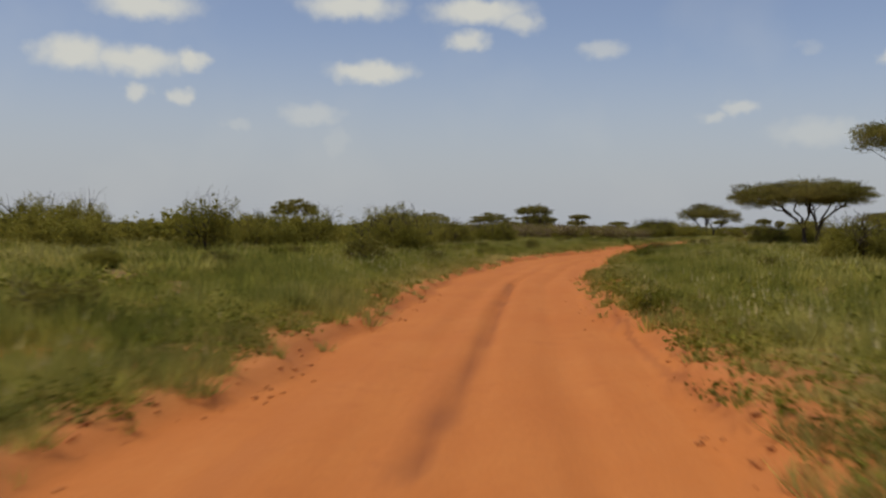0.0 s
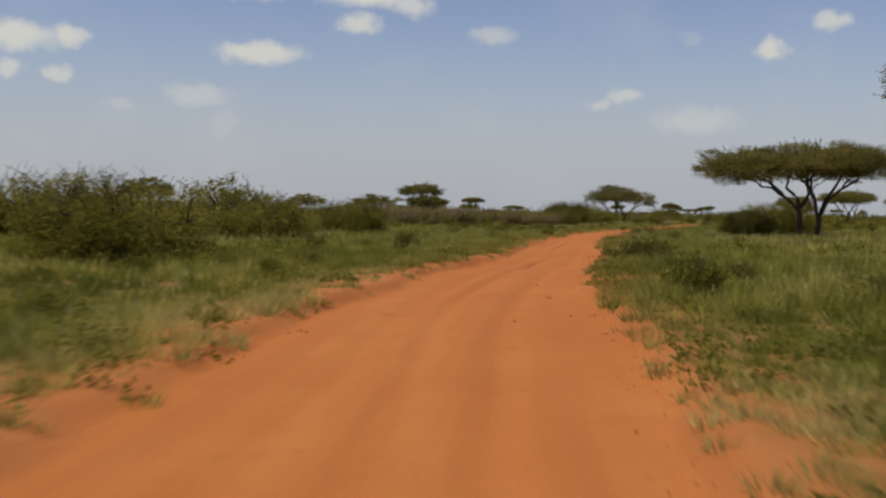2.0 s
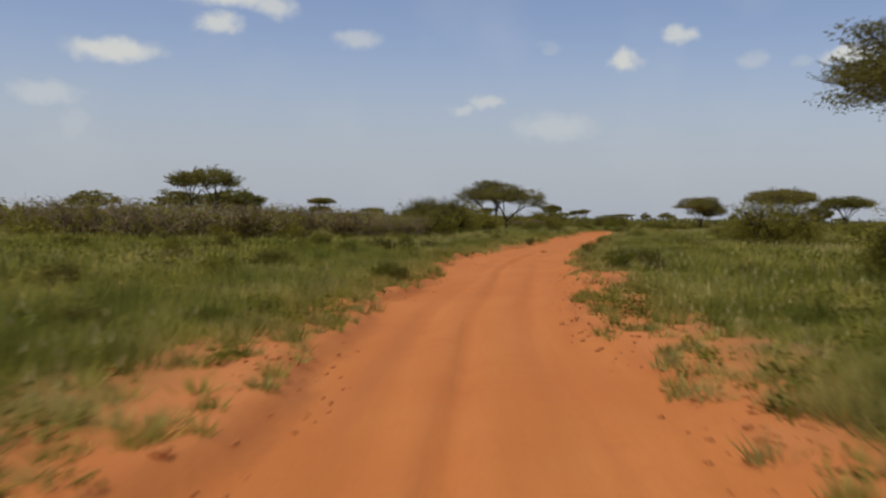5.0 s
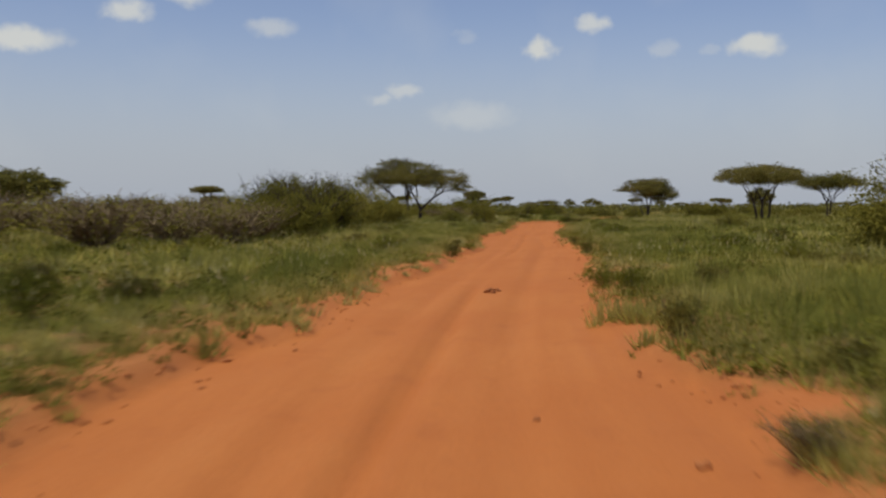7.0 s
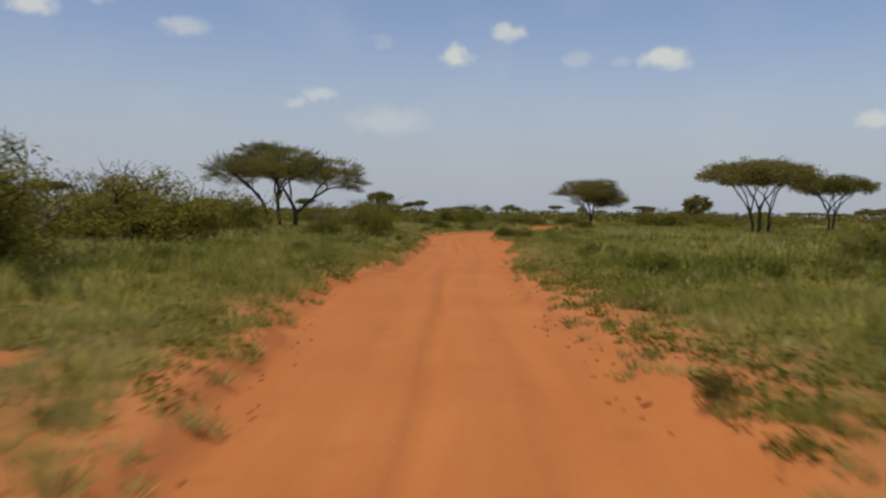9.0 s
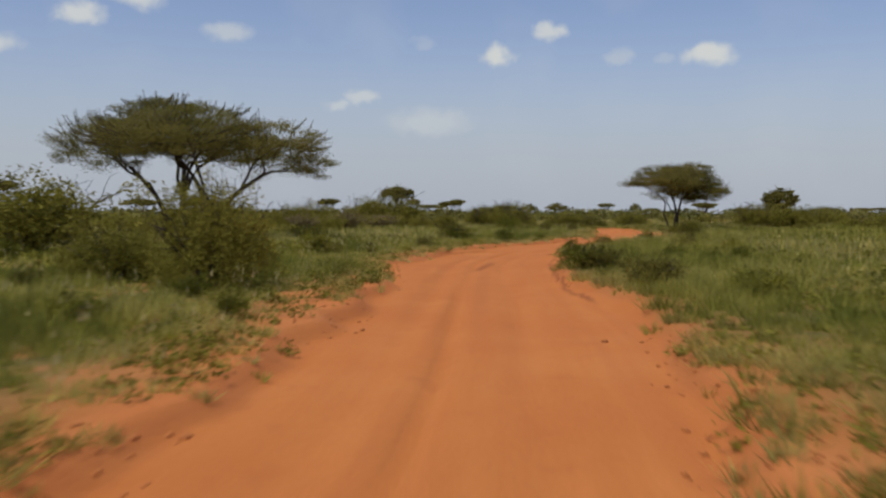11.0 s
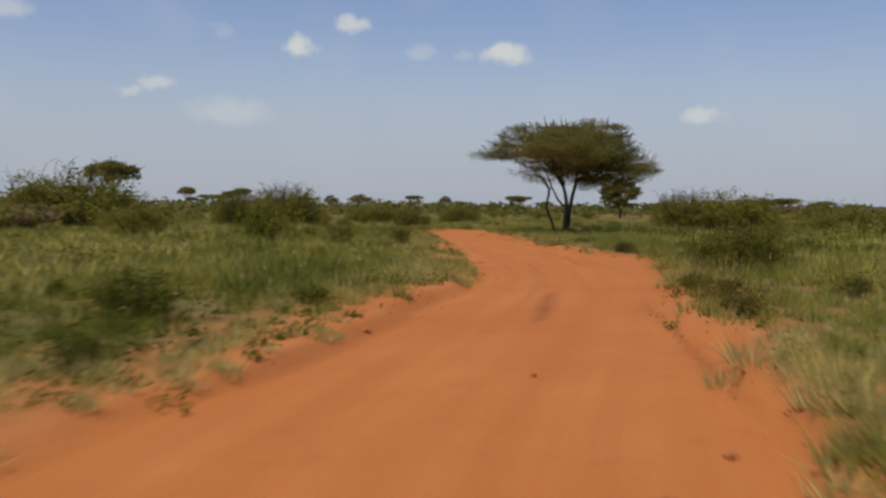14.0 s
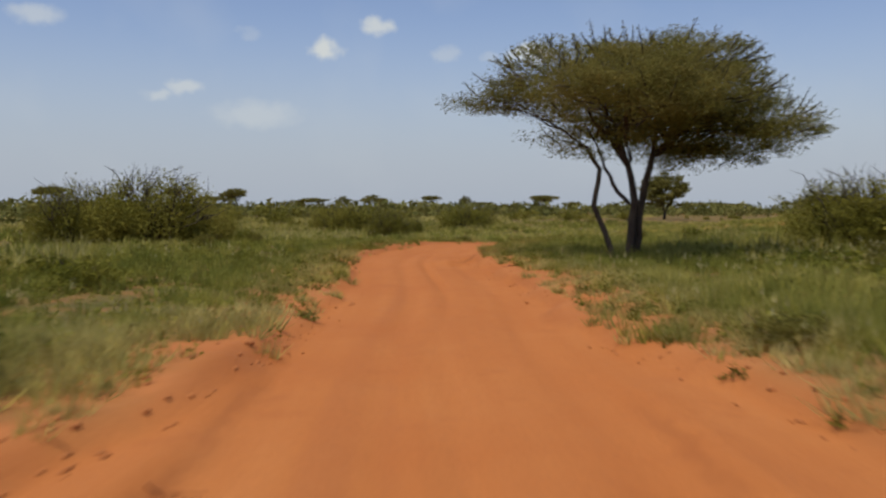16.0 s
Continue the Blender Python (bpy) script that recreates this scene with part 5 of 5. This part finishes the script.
    for x, y, w, h in clumps + more_clumps + verge_shrubs:
        if float(verge(np.array([x]), np.array([y]))[0]) > 0.5:
            bush(x, y, w * 1.15, h * 1.15, "low")
    belt = random.Random(31)
    for x0, x1, y0, y1, count, lo, hi in ((-48, -12, 52, 118, 44, 1.8, 3.3), (-34, 6, 62, 138, 46, 1.4, 2.4), (8, 38, 172, 235, 26, 1.5, 2.8), (-30, 10, 100, 180, 24, 2.0, 3.2), (118, 150, 262, 330, 14, 1.6, 2.8), (64, 92, 232, 262, 12, 1.0, 1.8), (-10, 20, 125, 200, 18, 1.2, 2.4), (30, 50, 165, 235, 10, 1.0, 2.2), (50, 95, 85, 160, 16, 1.0, 2.2),
                                          (120, 175, 215, 285, 16, 1.2, 2.4), (45, 100, 262, 340, 28, 1.5, 2.7)):
        for _ in range(count):
            h, bx, by = belt.uniform(lo, hi), belt.uniform(x0, x1), belt.uniform(y0, y1)
            if abs(float(across_road(np.array([bx]), np.array([by]))[0])) < 11:
                continue
            bush(bx, by, h * belt.uniform(1.6, 2.8), h, belt.choice(("green", "green", "airy")), single=False)
    s = random.Random(19)
    for _ in range(170):
        y, off = s.uniform(8, 255), s.choice((-1, 1)) * s.uniform(3.6, 13)
        h = s.uniform(0.3, 0.7)
        bush(float(road_x(y)) + off * 1.15, y, h * s.uniform(1.7, 2.6), h, "low")
    r = random.Random(9)
    made = 0
    while made < 200:
        y, off = r.uniform(10, 330), r.choice((-1, 1)) * r.uniform(7, 62)
        x = float(road_x(y)) + off * 1.2
        n = abs(float(across_road(np.array([x]), np.array([y]))[0]))
        if n < 10:
            continue
        made += 1
        h = r.uniform(0.45, 0.9) if n < 20 else r.uniform(0.8, 2.0)
        bush(x, y, h * r.uniform(1.6, 3.0), h, r.choice(("low", "low", "green")) if n < 20 else r.choice(("green", "green", "airy")), single=False)


distant_trees()
plant_bushes()
stuff("thorn_scrub", FAR_BUSHES, BUSH, "olive-green thorn bushes scattered over the plain", "bushes")
make_scrub()
make_grass()


# ---- small things on the track ----
def clod(x, y, size, mat, label, seed):
    bm = bmesh.new()
    bmesh.ops.create_icosphere(bm, subdivisions=2, radius=size)
    for v in bm.verts:
        k = 0.75 + 0.5 * noise.noise(v.co * (1.6 / size) + Vector((seed, 0, 0)))
        v.co = Vector((v.co.x * k * 1.25, v.co.y * k, v.co.z * k * 0.6))
    me = bpy.data.meshes.new("clod")
    bm.to_mesh(me)
    bm.free()
    me.materials.append(mat)
    z = float(ground_z(np.array([x]), np.array([y]))[0])
    ob = new("clod", me)
    ob.matrix_basis = pose(x, y, z + size * 0.2, 0, 0, seed * 50)
    tagged(ob, label, "clod", "clods on the track")


clod(31.2, 114.1, 0.13, CLOD, "dark brown clod lying in the middle of the dirt track", 1)
clod(31.45, 114.35, 0.09, CLOD, "small dark brown clod beside a larger one on the track", 2)
r0 = random.Random(4)
for i in range(70):
    yy = r0.uniform(4, 250)
    side = r0.choice((-1, 1))
    xx = float(road_x(yy)) + side * (1.9 + r0.gauss(0.35, 0.35)) * 1.15
    clod(xx, yy, r0.uniform(0.03, 0.075), r0.choice((STONE, STONE, STONE, CLOD)), "small reddish clod of earth at the edge of the track", 3 + i)


for i, (xx, yy, size) in enumerate(((91.5, 211.7, 0.06), (90.96, 211.2, 0.045), (79.3, 197.6, 0.05), (64.62, 179.7, 0.045), (64.9, 179.1, 0.05), (35.2, 125.4, 0.05), (36.35, 127.7, 0.045),
                                    (26.6, 109.7, 0.045), (25.1, 106.5, 0.045), (27.4, 104.4, 0.05), (26.3, 108.3, 0.045), (68.35, 185.1, 0.035), (70.4, 191.5, 0.08), (69.8, 191.5, 0.06),
                                    (68.25, 189.0, 0.05), (23.75, 101.8, 0.05), (24.05, 102.0, 0.045), (8.2, 49.75, 0.06), (6.25, 42.6, 0.05))):
    clod(xx, yy, size * 0.75, CLOD, "dark brown clod of earth on the bare track", 200 + i)


def stick(x0, y0, x1, y1, seed):
    """A dry stick lying on the ground with a side twig."""
    rnd = random.Random(seed)
    zz = ground_z(np.array([x0, x1]), np.array([y0, y1])) + 0.012
    a, b = Vector((x0, y0, float(zz[0]))), Vector((x1, y1, float(zz[1])))
    ob = thing("stick", Matrix.Translation(a), "thin dry brown stick lying on the red earth", "stick", "sticks by the track")
    b = b - a
    main = bent((0, 0, 0), b, 0.012, 0.006, rnd, 6, 0.02, 0.05)
    part("stem", mesh_from("stem", *tubes([main], 6), CLOD, True), ob)
    side = Vector(main[3][0])
    part("twig", mesh_from("twig", *tubes([bent(side, side + b * 0.3 + Vector((-b.y, b.x, 0)) * 0.35, 0.006, 0.003, rnd, 3, 0.05, 0.05)], 5), CLOD, True), ob)


stick(89.91, 212.69, 90.34, 212.36, 1)
stick(97.75, 217.6, 98.1, 217.3, 2)
stick(23.75, 90.2, 23.8, 89.5, 3)
stick(92.1, 216.1, 92.3, 215.75, 4)
stick(23.27, 89.79, 23.58, 89.49, 5)


def make_crumbs():
    """Loose lumps of earth broken from the edges of the track, as small faceted stones."""
    n = 7600
    y = rng.uniform(-2, 258, n)
    side = rng.choice((-1, 1), n)
    half = np.where(side < 0, road_half(y, -1), road_half(y, 1))
    off = side * (half + np.abs(rng.normal(0.15, 0.75, n)) - 0.35 * rng.uniform(0, 1, n))
    x = road_x(y) + off * np.sqrt(1 + np.interp(y, _ys, _slope) ** 2)
    keep = field(x, y, 4, 71) > 0.42
    x, y = x[keep], y[keep]
    c = np.stack([x, y, ground_z(x, y) + 0.008], -1)
    size = rng.uniform(0.010, 0.042, len(c)) * (0.4 + field(x, y, 2, 72))
    six = np.array([(1, 0, 0), (-1, 0, 0), (0, 1, 0), (0, -1, 0), (0, 0, 0.7), (0, 0, -0.7)], float)
    v = c[:, None] + six[None] * size[:, None, None] * rng.uniform(0.6, 1.3, (len(c), 6, 1))
    tri = np.array([(0, 2, 4), (2, 1, 4), (1, 3, 4), (3, 0, 4), (2, 0, 5), (1, 2, 5), (3, 1, 5), (0, 3, 5)])
    f = (np.arange(len(c))[:, None, None] * 6 + tri[None]).reshape(-1, 3)
    tagged(new("earth_crumbs", mesh_from("earth_crumbs", v.reshape(-1, 3), f, STONE)), "loose crumbs of red earth along the edges of the track", "earth", kind="stuff")


make_crumbs()
